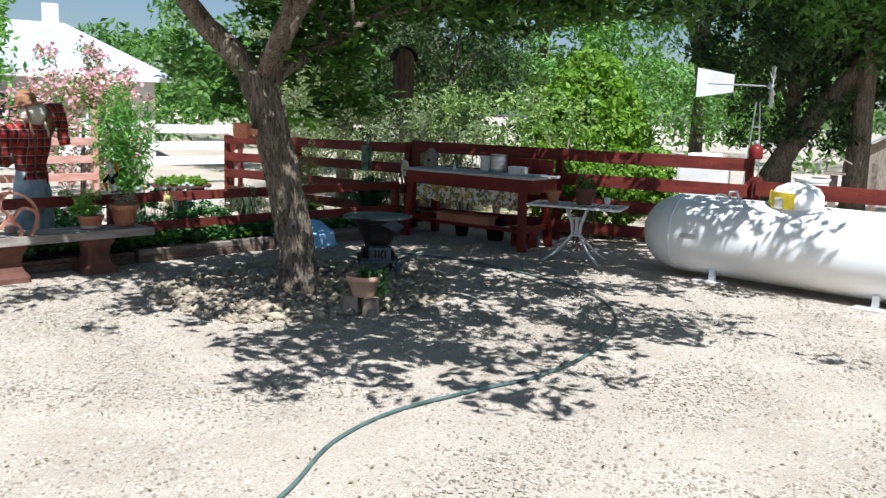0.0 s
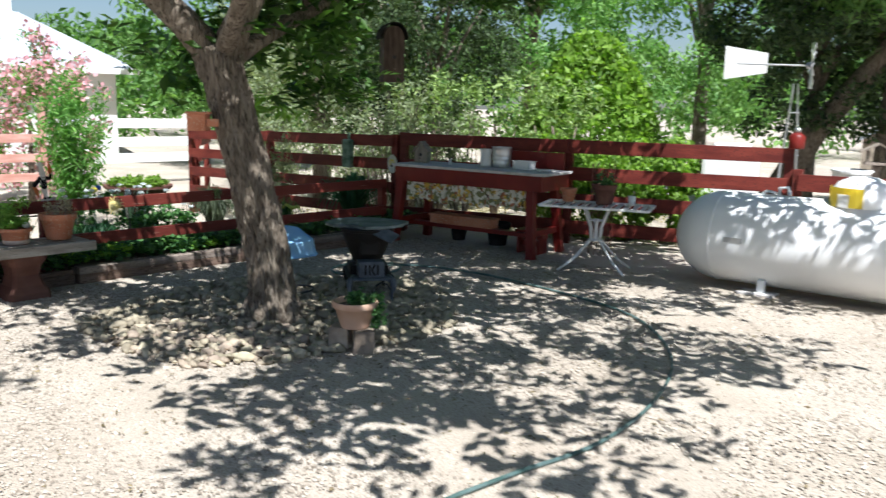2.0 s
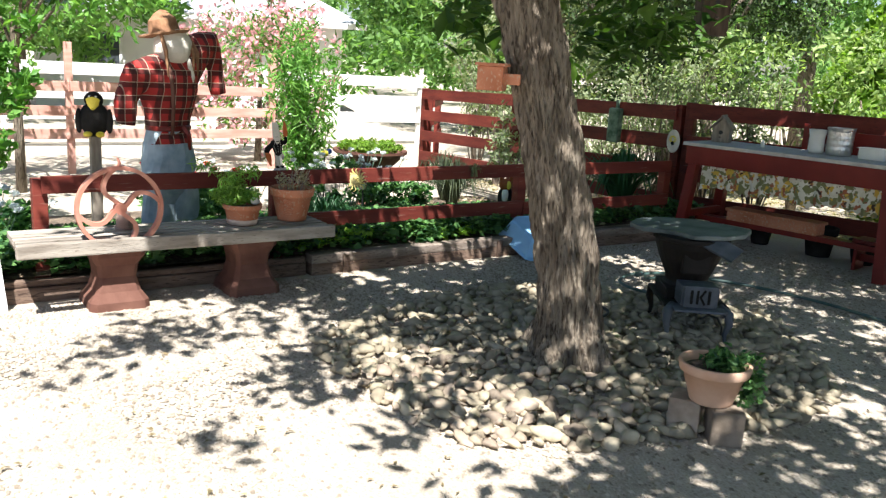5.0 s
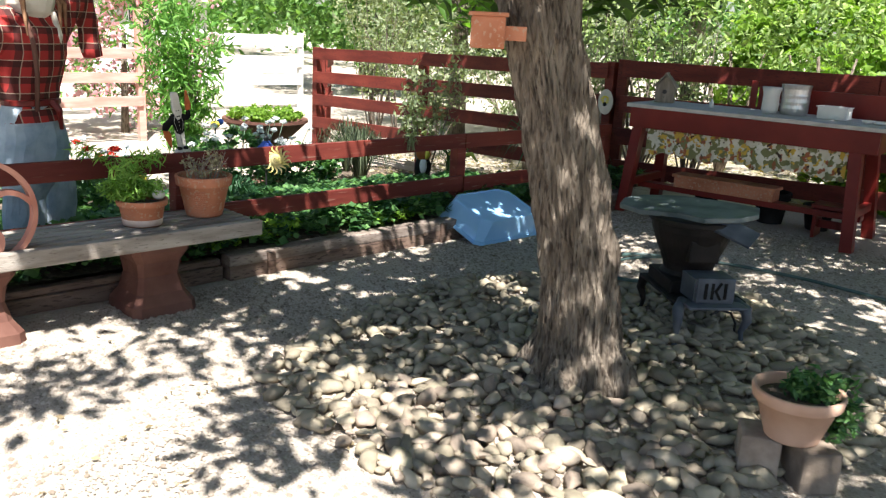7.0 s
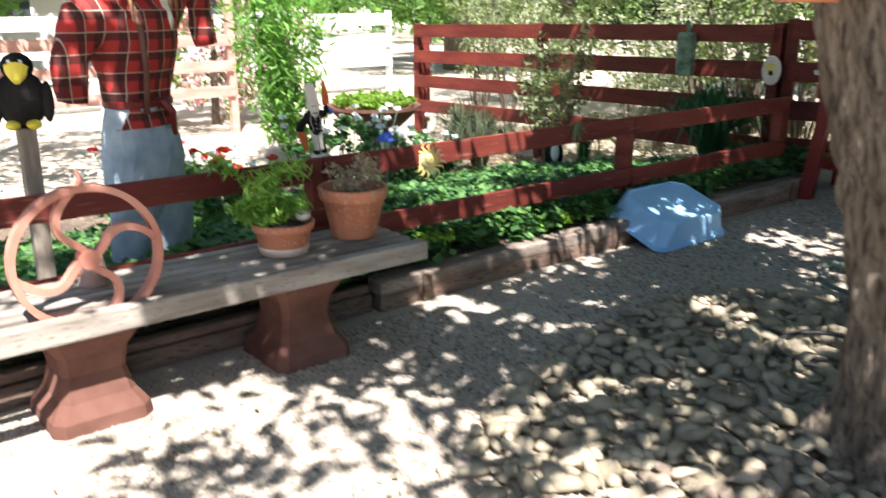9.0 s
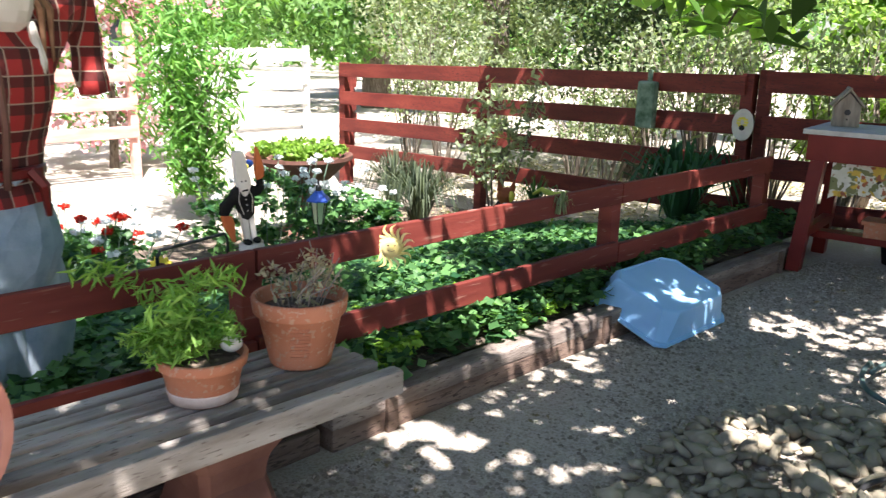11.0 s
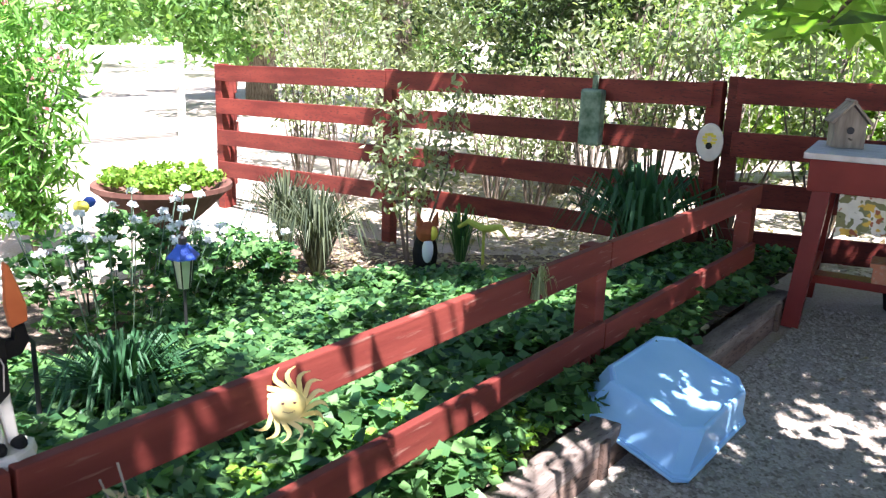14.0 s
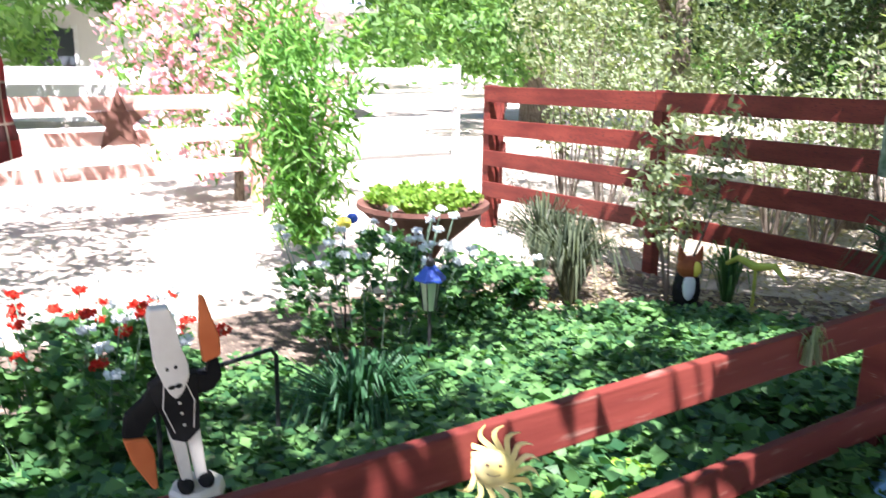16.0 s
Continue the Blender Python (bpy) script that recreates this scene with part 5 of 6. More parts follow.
sc.append((lathe(bmesh.new(), [(0.155, -0.018), (0.168, -0.012), (0.168, 0.012), (0.155, 0.018)], 24, pose(0, 0.0, 0.9) @ Matrix.Diagonal((0.72, 1, 1, 1))), M_REDT))
sc.append((tube(bmesh.new(), [(0.12, 0.02, 0.91), (0.15, 0.04, 0.86), (0.14, 0.06, 0.76)], [0.02, 0.018, 0.01], 6), M_REDT))
sc.append((tube(bmesh.new(), [(0.105, -0.06, 0.86), (0.155, -0.09, 1.05), (0.155, -0.1, 1.2), (0.09, -0.08, 1.35)], 0.012, 6), M_PED))
for dy in (-0.1, 0.1, 0.13):
    sc.append((tube(bmesh.new(), [(0.06, dy, 1.5), (0.12, dy * 1.15, 1.4), (0.13, dy * 1.1, 1.24)], [0.012, 0.014, 0.003], 6), M_STRAW))
bm = bmesh.new()
lathe(bm, [(0.12, 0.0), (0.165, 0.012), (0.165, 0.022), (0.1, 0.025), (0.09, 0.1), (0.04, 0.15), (0.0, 0.16)], 22, pose(-0.02, 0.0, 1.5, 8, -8, 0))
for v in bm.verts:
    v.co.z += 0.02 * noise.noise(v.co * 12)
sc.append((bm, M_STRAW))
sc.append((tube(bmesh.new(), [(0.11, 0.08, 1.36), (0.13, 0.09, 1.24), (0.12, 0.085, 1.14)], [0.012, 0.02, 0.008], 6), M_CANVAS))
figure("scarecrow", sc, (-8.3, 2.88, 0.0), 25, "scarecrow in red plaid shirt, pale jeans and straw hat", "scarecrow")

# daisy plaque and green pot on the back fence
dp = thing("flower_plaque", (-8.18, 7.845, 0.8), 0, "oval pale plaque with a yellow flower on the fence post", "plaque")
bm = bmesh.new()
lathe(bm, [(0.11, 0), (0.115, 0.006), (0.11, 0.012)], 28, pose(0, 0, 0, 90, 0, 0) @ Matrix.Diagonal((0.72, 1, 1, 1)))
part("board", bm, M_CANVAS, dp)
bm = bmesh.new()
for k in range(9):
    a = k * 0.698
    box(bm, (0.03 * math.cos(a), -0.016, 0.02 + 0.03 * math.sin(a)), (0.03, 0.004, 0.014), m=None)
part("petals", bm, M_YEL, dp)
bm = bmesh.new()
lathe(bm, [(0.02, 0), (0.02, 0.008)], 12, pose(0.0, -0.012, -0.02, 90, 0, 0))
part("flower_centre", bm, M_BLACK, dp)
hg = thing("hanging_planter", (-8.95, 7.79, 0.72), 0, "green fabric planter hanging on the board fence", "planter")
M_GREENP = mat("green_plastic", (0.05, 0.1, 0.055), (0.22, 0.3, 0.22), 14, 0.6, 0.3, dist=0.003)
part("body", boxes(((0, 0, 0.17), (0.15, 0.08, 0.36)), bevel=0.02), M_GREENP, hg)
part("strap", boxes(((0, 0.02, 0.385), (0.03, 0.03, 0.1)), bevel=0.003), M_GREENP, hg)

# ---- white gate and post ----
gt = thing("picket_gate", (-7.4, 1.6, 0), 90, "white painted picket gate beside the bench", "gate")
for k in range(5):
    bm = bmesh.new()
    plate(bm, [(-0.035, 0.03), (0.035, 0.03), (0.035, 0.66), (0, 0.7), (-0.035, 0.66)], 0.02, pose(-0.08 - 0.14 * k, 0, 0, 90, 0, 0))
    part("picket", bm, M_WHITE, gt)
for z in (0.18, 0.52):
    part("rail", boxes(((-0.36, 0.022, z), (0.7, 0.022, 0.07)), bevel=0.003), M_WHITE, gt)
wp = thing("white_post", (-7.38, 1.72, 0), 0, "slim white post with a yellow flower spinner on top", "post")
bm = bmesh.new()
tube(bm, [(0, 0, 0), (-0.15, -0.11, 1.42)], 0.038, 4)
part("shaft", bm, M_WHITE, wp)
bm = bmesh.new()
lathe(bm, [(0.035, -0.01), (0.035, 0.02), (0.0, 0.03)], 14, pose(-0.1, -0.11, 1.45, 0, 90, -35))
part("spinner_hub", bm, M_PALEY, wp)
for k in range(5):
    bm = bmesh.new()
    plate(bm, [(0.03, -0.02), (0.08, -0.05), (0.13, -0.03), (0.14, 0.02), (0.08, 0.045), (0.03, 0.02)], 0.004, pose(-0.1, -0.11, 1.45, 0, 90, -35) @ pose(0, 0, 0, 0, 0, 72 * k))
    part("petal", bm, M_YEL if k % 2 else M_PALEY, wp)

# ---- blue tub ----
tub = thing("blue_tub", (0, 0, 0), 0, "upturned translucent blue plastic tub leaning on the timber edging", "tub")
A, B, C = Vector((-7.668, 5.25, 0.15)), Vector((-7.235, 5.235, 0.003)), Vector((-7.235, 5.9, 0.003))
D = A + C - B
nn = (C - B).cross(A - B).normalized()
ctr = (A + B + C + D) / 4
bm = bmesh.new()
levels = [(0.985, 0.002), (0.985, 0.018), (0.95, 0.02), (0.9, 0.07), (0.85, 0.135), (0.835, 0.15), (0.81, 0.156), (0.78, 0.157), (0.76, 0.15), (0.74, 0.15)]
rings = []
for k, h_ in levels:
    ring_ = []
    q = [A, B, C, D]
    for i in range(4):
        p_, pr, nx_ = q[i], q[i - 1], q[(i + 1) % 4]
        for u in (pr, nx_):
            w = ctr + (p_ + (u - p_) * (0.07 + 0.45 * h_) - ctr) * k + nn * h_
            ring_.append(bm.verts.new(w))
    rings.append(ring_)
rim_pts = [v.co + nn * 0.004 for v in rings[0]]
for a, b_ in zip(rings, rings[1:]):
    for k in range(8):
        bm.faces.new((a[k], a[(k + 1) % 8], b_[(k + 1) % 8], b_[k]))
bm.faces.new(rings[-1])
part("shell", bm, M_BLUE, tub)
bm = bmesh.new()
tube(bm, rim_pts + rim_pts[:1], 0.008, 6)
part("rim", bm, M_BLUE, tub)

# ---- stone table and pieces near the tree ----
stove = thing("pot_bellied_stove", (-5.6, 5.03, 0), -37, "small black cast-iron stove on curved blue-grey legs among the rocks", "stove")
bm = bmesh.new()
lathe(bm, [(0.1, 0.24), (0.13, 0.25), (0.135, 0.28), (0.12, 0.3), (0.125, 0.33), (0.165, 0.42), (0.195, 0.5), (0.2, 0.535), (0.215, 0.54), (0.215, 0.56), (0.19, 0.565)], 28)
part("belly", bm, M_IRON, stove, "rounded dark iron belly", smooth=False)
bm = boxes(((0.02, 0, 0.235), (0.3, 0.3, 0.09)), ((0.06, 0, 0.212), (0.46, 0.36, 0.016)), bevel=0.008)
part("base", bm, M_IRON, stove)
ash = part("ash_door", boxes(((0.245, 0, 0.28), (0.15, 0.2, 0.11)), ((0.325, 0, 0.28), (0.012, 0.18, 0.12)), bevel=0.006), M_PEWTER, stove, "blue-grey ash door with dark slots")
bm = bmesh.new()
for y in (-0.055, 0.055):
    box(bm, (0.333, y * 0.85, 0.28), (0.006, 0.014, 0.075))
box(bm, (0.333, -0.015, 0.28), (0.006, 0.012, 0.075))
for sgn in (-1, 1):
    box(bm, (0, 0, 0), (0.006, 0.012, 0.05), 0, 0, pose(0.333, 0.012, 0.28 + sgn * 0.019, -sgn * 32, 0, 0))
part("slots", bm, M_BLACK, ash, "dark slots of the grate")
part("hearth_lip", boxes(((0.32, 0, 0.214), (0.14, 0.28, 0.014)), bevel=0.005), M_PEWTER, stove)
for lx, ly in ((0.3, -0.15), (0.3, 0.15), (-0.14, -0.14), (-0.14, 0.14)):
    bm = bmesh.new()
    ox, oy = (0.05 if lx > 0 else -0.05), 0.03 * (1 if ly > 0 else -1)
    tube(bm, [(lx - ox * 0.6, ly * 0.85, 0.215), (lx + ox * 0.5, ly + oy * 0.5, 0.19), (lx + ox * 0.8, ly + oy * 0.6, 0.14), (lx + ox * 0.35, ly + oy * 0.2, 0.08), (lx + ox * 0.5, ly + oy * 0.4, 0.035), (lx + ox * 1.3, ly + oy, 0.008)], [0.024, 0.028, 0.022, 0.013, 0.011, 0.017], 10)
    part("leg", bm, M_PEWTER if lx > 0 else M_IRON, stove, "curved blue-grey leg" if lx > 0 else "", smooth=True)
part("door", boxes(((0.15, 0, 0.42), (0.05, 0.15, 0.11)), bevel=0.01), M_IRON, stove)
slate = thing("slate_slab", (-5.63, 5.06, 0.567), 14, "broken greenish-grey slate slab lying on the iron stove", "slab")
bm = bmesh.new()
plate(bm, [(-0.33, -0.12), (-0.2, -0.2), (0.0, -0.17), (0.12, -0.215), (0.26, -0.11), (0.31, 0.02), (0.28, 0.17), (0.1, 0.215), (-0.12, 0.24), (-0.3, 0.15), (-0.36, 0.02)], 0.026, pose(0, 0, 0.016, 2, -1.5, 0))
bmesh.ops.bevel(bm, geom=bm.edges[:], offset=0.004, segments=1, affect="EDGES")
part("slab", bm, M_SLATE, slate)
bm = bmesh.new()
plate(bm, [(-0.09, -0.05), (0.08, -0.06), (0.1, 0.04), (-0.06, 0.05)], 0.016, pose(0.25, -0.13, -0.03, 38, 18, 10))
part("broken_flap", bm, M_PEWTER, slate, "bent grey piece hanging at the corner")
hk = thing("metal_hook", (-5.3, 5.0, 0), 0, "small dark bent metal hook stuck among the rocks", "hook")
bm = bmesh.new()
tube(bm, [(0, 0, -0.03), (0, 0, 0.1), (-0.02, -0.02, 0.15), (-0.06, -0.05, 0.16), (-0.09, -0.08, 0.13)], 0.006, 6)
part("rod", bm, M_DARKMETAL, hk)

for k, (x, y, rz) in enumerate(((-4.66, 3.94, 30), (-4.5, 3.98, 50))):
    b_ = thing("paving_stone", (x, y, 0), rz, "rough pinkish-grey block under the clay pot", "block", "pot blocks")
    part("block", boxes(((0, 0, 0.07), (0.13, 0.15, 0.15)), bevel=0.012), M_ROCK, b_)
p3 = pot("clay_pot", (-4.57, 3.97, 0.146), 0.14, 0.17, "pale pink clay pot with trailing green foliage among rocks", mat("pale_clay", (0.5, 0.3, 0.2), (0.6, 0.4, 0.29), 6, 0.85, 0.2), taper=0.62)
leaves("foliage", cloud(random.Random(13), (0.05, 0.04, 0.18), (0.11, 0.11, 0.05), 30) + cloud(random.Random(14), (0.13, 0.09, 0.1), (0.05, 0.05, 0.09), 14), 14, (0.03, 0.03, 0.03), 0.04, L_IVY, p3, seed=23)

hoop = thing("metal_hoop", (-5.97, 4.56, 0.06), 0, "dark metal hoop lying on the rocks by the trunk", "hoop")
bm = bmesh.new()
tube(bm, [(0.172 * math.cos(a), 0.172 * math.sin(a), 0.012 * math.sin(a + 1)) for a in (2 * math.pi * k / 40 for k in range(41))], 0.009, 8)
part("ring", bm, M_DARKMETAL, hoop, smooth=True)

# ---- hose ----
hs = thing("garden_hose", (-3, 4, 0), 0, "green garden hose snaking across the sunlit gravel", "hose")
way = [(-2.05, 0.6), (-2.2, 1.2), (-2.4, 1.68), (-2.68, 2.15), (-2.79, 2.65), (-2.74, 3.2), (-2.66, 3.76), (-2.76, 4.48), (-3.03, 5.2), (-3.5, 5.8), (-4.0, 6.13), (-4.7, 6.3), (-5.5, 6.38), (-6.1, 6.25), (-6.4, 6.0), (-6.48, 5.65),
       (-6.4, 5.35), (-6.2, 5.25), (-5.98, 5.36), (-5.95, 5.7), (-6.15, 5.92), (-6.4, 5.8), (-6.44, 5.5)]
pts = []
for i in range(len(way) - 1):
    p0, p1_, p2_, p3_ = (Vector(way[max(0, min(len(way) - 1, i + d))]) for d in (-1, 0, 1, 2))
    for j in range(6):
        u = j / 6
        q = 0.5 * ((2 * p1_) + (-p0 + p2_) * u + (2 * p0 - 5 * p1_ + 4 * p2_ - p3_) * u * u + (-p0 + 3 * p1_ - 3 * p2_ + p3_) * u ** 3)
        pts.append((q.x + 3, q.y - 4, 0.016 + (0.05 if i > 14 else 0)))
bm = bmesh.new()
tube(bm, pts, 0.0105, 10)
part("tube", bm, M_HOSE, hs, smooth=True)

# ---- bed: plants and ornaments ----


def blades(name, loc, n, h, spread, w, material, label, seed, group="", category="plant", single=False):
    g = np.random.default_rng(seed)
    t = thing(name, loc, 0, label, category, group)
    bm = bmesh.new()
    for i in range(n):
        a, k, hh = g.uniform(0, 6.283), g.uniform(0.15, 1.0), h * g.uniform(0.7, 1.1)
        dx, dy = math.cos(a), math.sin(a)
        pts_ = [(0.03 * dx, 0.03 * dy, 0), (spread * k * 0.35 * dx, spread * k * 0.35 * dy, hh * 0.6), (spread * k * 0.75 * dx, spread * k * 0.75 * dy, hh * (1 - 0.25 * k)), (spread * k * dx, spread * k * dy, hh * (1 - 0.75 * k))]
        ww = [w * 0.7, w, w * 0.8, 0.001]
        prev = None
        for p_, q_ in zip(pts_, ww):
            cur = (bm.verts.new((p_[0] - dy * q_ / 2, p_[1] + dx * q_ / 2, p_[2])), bm.verts.new((p_[0], p_[1], p_[2] - q_ * 0.3)), bm.verts.new((p_[0] + dy * q_ / 2, p_[1] - dx * q_ / 2, p_[2])))
            if prev:
                bm.faces.new((prev[0], prev[1], cur[1], cur[0]))
                bm.faces.new((prev[1], prev[2], cur[2], cur[1]))
            prev = cur
        if single:
            part("leaf", bm, material, t)
            bm = bmesh.new()
    if single:
        bm.free()
    else:
        part("foliage", bm, material, t, kind="stuff")
    return t


def bz(x, y):
    return bed_z(x, y) - 0.01


L_LILY = leaf_mat("lily_blades", (0.02, 0.07, 0.03), (0.06, 0.16, 0.06), 0.2)
L_GDARK = leaf_mat("dark_grass_blades", (0.016, 0.028, 0.016), (0.085, 0.105, 0.055), 0.15)
blades("lily_clump", (-9.15, 4.5, bz(-9.15, 4.5)), 230, 0.32, 0.44, 0.016, L_LILY, "dark green clump of strappy lily leaves in ivy", 1, single=True)
blades("grass_clump", (-10.4, 6.75, -0.24), 240, 0.6, 0.5, 0.013, L_GDARK, "grey-green arching grass clump before the faded fence", 2, "grass clumps")
blades("grass_clump", (-11.1, 7.1, -0.24), 160, 0.6, 0.45, 0.012, L_GDARK, "smaller grey-green grass clump near the fence", 7, "grass clumps")
blades("yucca", (-8.35, 7.35, bz(-8.35, 7.35)), 150, 0.66, 0.6, 0.03, L_LILY, "spiky dark green yucca by the corner fence post", 3, single=True)
blades("grass_clump", (-9.6, 7.3, -0.1), 60, 0.4, 0.3, 0.014, L_IVY, "bright green grass clump near the fox ornament", 9, "grass clumps")
blades("air_plant", (-7.66, 5.0, 0.6), 40, 0.11, 0.07, 0.006, L_GREY, "small pale spiky air plant on the low rail", 10)
twiggy("sapling", (-10.0, 7.25, -0.2), 1.2, 0.35, 7, 77, L_GREY, "thin pale sapling with few leaves in the bed", category="sapling")

g = random.Random(21)


def flowers(name, loc, r, h, petal, label, seed, nf=40, group="", extra=None):
    g = random.Random(seed)
    cs_ = cloud(g, (0, 0, h * 0.5), (r, r, h * 0.5), 90)
    t = thing(name, loc, 0, label, "flowering plant", group)
    leaves("foliage", cs_, 20, (0.07, 0.07, 0.05), 0.055, L_IVY, t, seed=seed, ratio=0.85, flat=0.4)
    heads = [(g.uniform(-r, r), g.uniform(-r, r), h * g.uniform(0.8, 1.12)) for i in range(nf)]
    leaves("blossom", heads[: nf if not extra else nf // 2], 46, (0.035, 0.035, 0.018), 0.02, petal, t, seed=seed + 1, ratio=0.9, kind="stuff")
    if extra:
        leaves("blossom", heads[nf // 2:], 46, (0.035, 0.035, 0.018), 0.02, extra, t, seed=seed + 2, ratio=0.9, kind="stuff")
    bm = bmesh.new()
    for x, y, z in heads:
        tube(bm, [(x * 0.6, y * 0.6, 0), (x, y, z)], 0.003, 4)
    part("stalk", bm, M_GREENP, t, kind="stuff")
    return t


flowers("white_flowers", (-10.4, 5.25, -0.22), 0.52, 0.62, L_WFLOWER, "bushy plant with clusters of small white flowers", 31, 34)
flowers("white_flowers", (-10.35, 6.0, -0.24), 0.35, 0.45, L_WFLOWER, "low leafy plant with white flower clusters near the bowl", 33, 12)
flowers("geraniums", (-9.6, 3.55, -0.12), 0.5, 0.5, L_RFLOWER, "geraniums with red and white flower heads", 35, 36, extra=L_WFLOWER)
flowers("geraniums", (-10.3, 3.9, -0.2), 0.3, 0.4, L_RFLOWER, "smaller geranium clump with red flower heads", 38, 14, extra=L_WFLOWER)
flowers("white_flowers", (-8.9, 1.7, 0.0), 0.5, 0.4, L_WFLOWER, "leafy white-flowered plants behind the low rail", 41, 26)

# bowl planter
bw = thing("bowl_planter", (-11.0, 5.98, -0.26), 0, "wide brown bowl planter on a foot, full of lime foliage", "planter")
bm = bmesh.new()
lathe(bm, [(0.16, 0), (0.15, 0.04), (0.09, 0.12), (0.09, 0.3), (0.14, 0.38), (0.3, 0.52), (0.4, 0.62), (0.43, 0.64), (0.43, 0.67), (0.38, 0.66), (0.3, 0.6)], 28)
part("bowl", bm, M_PED, bw)
leaves("foliage", cloud(g, (0, 0, 0.7), (0.36, 0.36, 0.08), 80), 30, (0.05, 0.05, 0.04), 0.04, L_SHRUB, bw, seed=44, ratio=0.7)

# path lantern
M_BLUEP = mat("blue_metal", (0.03, 0.08, 0.4), (0.06, 0.13, 0.5), 8, 0.35, 0.1)
ln = thing("path_lantern", (-9.62, 5.13, -0.13), 10, "blue-topped garden lantern on a dark stake among flowers", "lantern")
bm = bmesh.new()
tube(bm, [(0, 0, -0.02), (0, 0, 0.32)], 0.012, 8)
part("stake", bm, M_DARKMETAL, ln)
bm = bmesh.new()
lathe(bm, [(0.045, 0.32), (0.075, 0.46)], 6)
part("glass", bm, M_STEEL, ln)
for k in range(6):
    a = k * math.pi / 3
    bm = bmesh.new()
    tube(bm, [(0.048 * math.cos(a), 0.048 * math.sin(a), 0.32), (0.079 * math.cos(a), 0.079 * math.sin(a), 0.47)], 0.005, 4)
    part("bar", bm, M_DARKMETAL, ln)
bm = bmesh.new()
lathe(bm, [(0.12, 0.465), (0.12, 0.475), (0.05, 0.52), (0.045, 0.53)], 6)
part("roof", bm, M_BLUEP, ln, "blue metal roof")
bm = bmesh.new()
lathe(bm, [(0.03, 0.53), (0.03, 0.56), (0.012, 0.57), (0.012, 0.59)], 10)
part("finial", bm, M_DARKMETAL, ln)
ln.scale = (0.64, 0.64, 1.0)

# fox-like ornament and rooster colours near the fence
M_RUST = mat("rust_orange_paint", (0.2, 0.045, 0.012), (0.32, 0.09, 0.025), 9, 0.7, 0.2, dist=0.002)
fx = [(blob((0, 0, 0.2), (0.08, 0.09, 0.15)), M_BLACK), (blob((0.05, 0, 0.36), (0.07, 0.08, 0.075)), M_RUST), (blob((0.09, 0.03, 0.36), (0.03, 0.035, 0.05)), M_YEL), (blob((0.085, 0, 0.24), (0.025, 0.04, 0.09)), M_WHITE), (blob((0.02, 0.02, 0.05), (0.11, 0.13, 0.08)), M_BLACK),
      (cone_bm((0.05, -0.05, 0.41), (0.05, -0.07, 0.5), 0.03, 0.004), M_RUST), (cone_bm((0.05, 0.05, 0.41), (0.05, 0.07, 0.5), 0.03, 0.004), M_RUST)]
figure("fox_figure", fx, (-9.55, 6.85, -0.13), -40, "orange, white and black fox figure on the bed", "garden ornament", 0.9)
yo = thing("garden_ornament", (-9.35, 7.2, -0.1), 0, "curved yellow-green garden ornament beside the fox", "garden ornament")
bm = bmesh.new()
tube(bm, [(-0.2, 0, 0.26), (-0.12, 0, 0.31), (0, 0, 0.28), (0.12, 0, 0.31), (0.2, 0, 0.24)], [0.012, 0.02, 0.026, 0.02, 0.006], 10)
tube(bm, [(0, 0, -0.02), (0, 0, 0.3)], 0.01, 6)
part("body", bm, mat("lime_paint", (0.32, 0.38, 0.05), (0.5, 0.52, 0.08), 9, 0.5), yo)
# small finch stake
bs = [(blob((0, 0, 0.68), (0.05, 0.04, 0.035)), M_YEL), (blob((0.0, 0.05, 0.7), (0.03, 0.035, 0.03)), M_BLUEP), (cone_bm((0, 0, 0), (0, 0, 0.66), 0.006, 0.006), M_DARKMETAL)]
figure("bird_stake", bs, (-10.6, 5.2, -0.26), 0, "small yellow and blue bird on a garden stake", "garden ornament")
# sunflower stake
ss = thing("flower_stake", (-9.0, 3.76, -0.02), -40, "yellow metal sunflower with a dark ring on a thin stake", "garden ornament")
part("stake", tube(bmesh.new(), [(0, 0, 0), (0, 0, 0.3)], 0.005, 6), M_DARKMETAL, ss)
for k in range(12):
    bm = bmesh.new()
    plate(bm, [(0.022, -0.009), (0.045, -0.011), (0.058, 0), (0.045, 0.011), (0.022, 0.009)], 0.003, pose(0.006, 0, 0.3, 0, 90, 0) @ pose(0, 0, 0, 0, 0, 30 * k))
    part("petal", bm, M_YEL, ss)
part("flower_centre", lathe(bmesh.new(), [(0.024, 0), (0.022, 0.012), (0.0, 0.014)], 16, pose(0.006, 0, 0.3, 0, 90, 0)), M_PED, ss, "dark brown centre")
# shepherd rail
sr = thing("plant_hoop", (-8.95, 3.9, 0.0), 15, "low black wire hoop rail standing in the ivy", "hoop")
bm = bmesh.new()
tube(bm, [(0, 0.22, -0.03), (0, 0.22, 0.36), (0, 0.2, 0.39), (0, -0.2, 0.39), (0, -0.22, 0.36), (0, -0.22, -0.03)], 0.008, 8)
part("rod", bm, M_DARKMETAL, sr)
# star ornament on the far fence
so = thing("star_ornament", (-14.3, 2.0, 0.75), 0, "rusty red metal star hung on the far fence", "ornament", "stars")
bm = bmesh.new()
plate(bm, [((0.3 if k % 2 == 0 else 0.12) * math.cos(math.pi / 2 + k * math.pi / 5), (0.3 if k % 2 == 0 else 0.12) * math.sin(math.pi / 2 + k * math.pi / 5)) for k in range(10)], 0.02, pose(0, 0, 0, 90, 0, 90))
part("plate", bm, M_PED, so)
copy_thing(so, pose(-14.3, 4.9, 0.7))

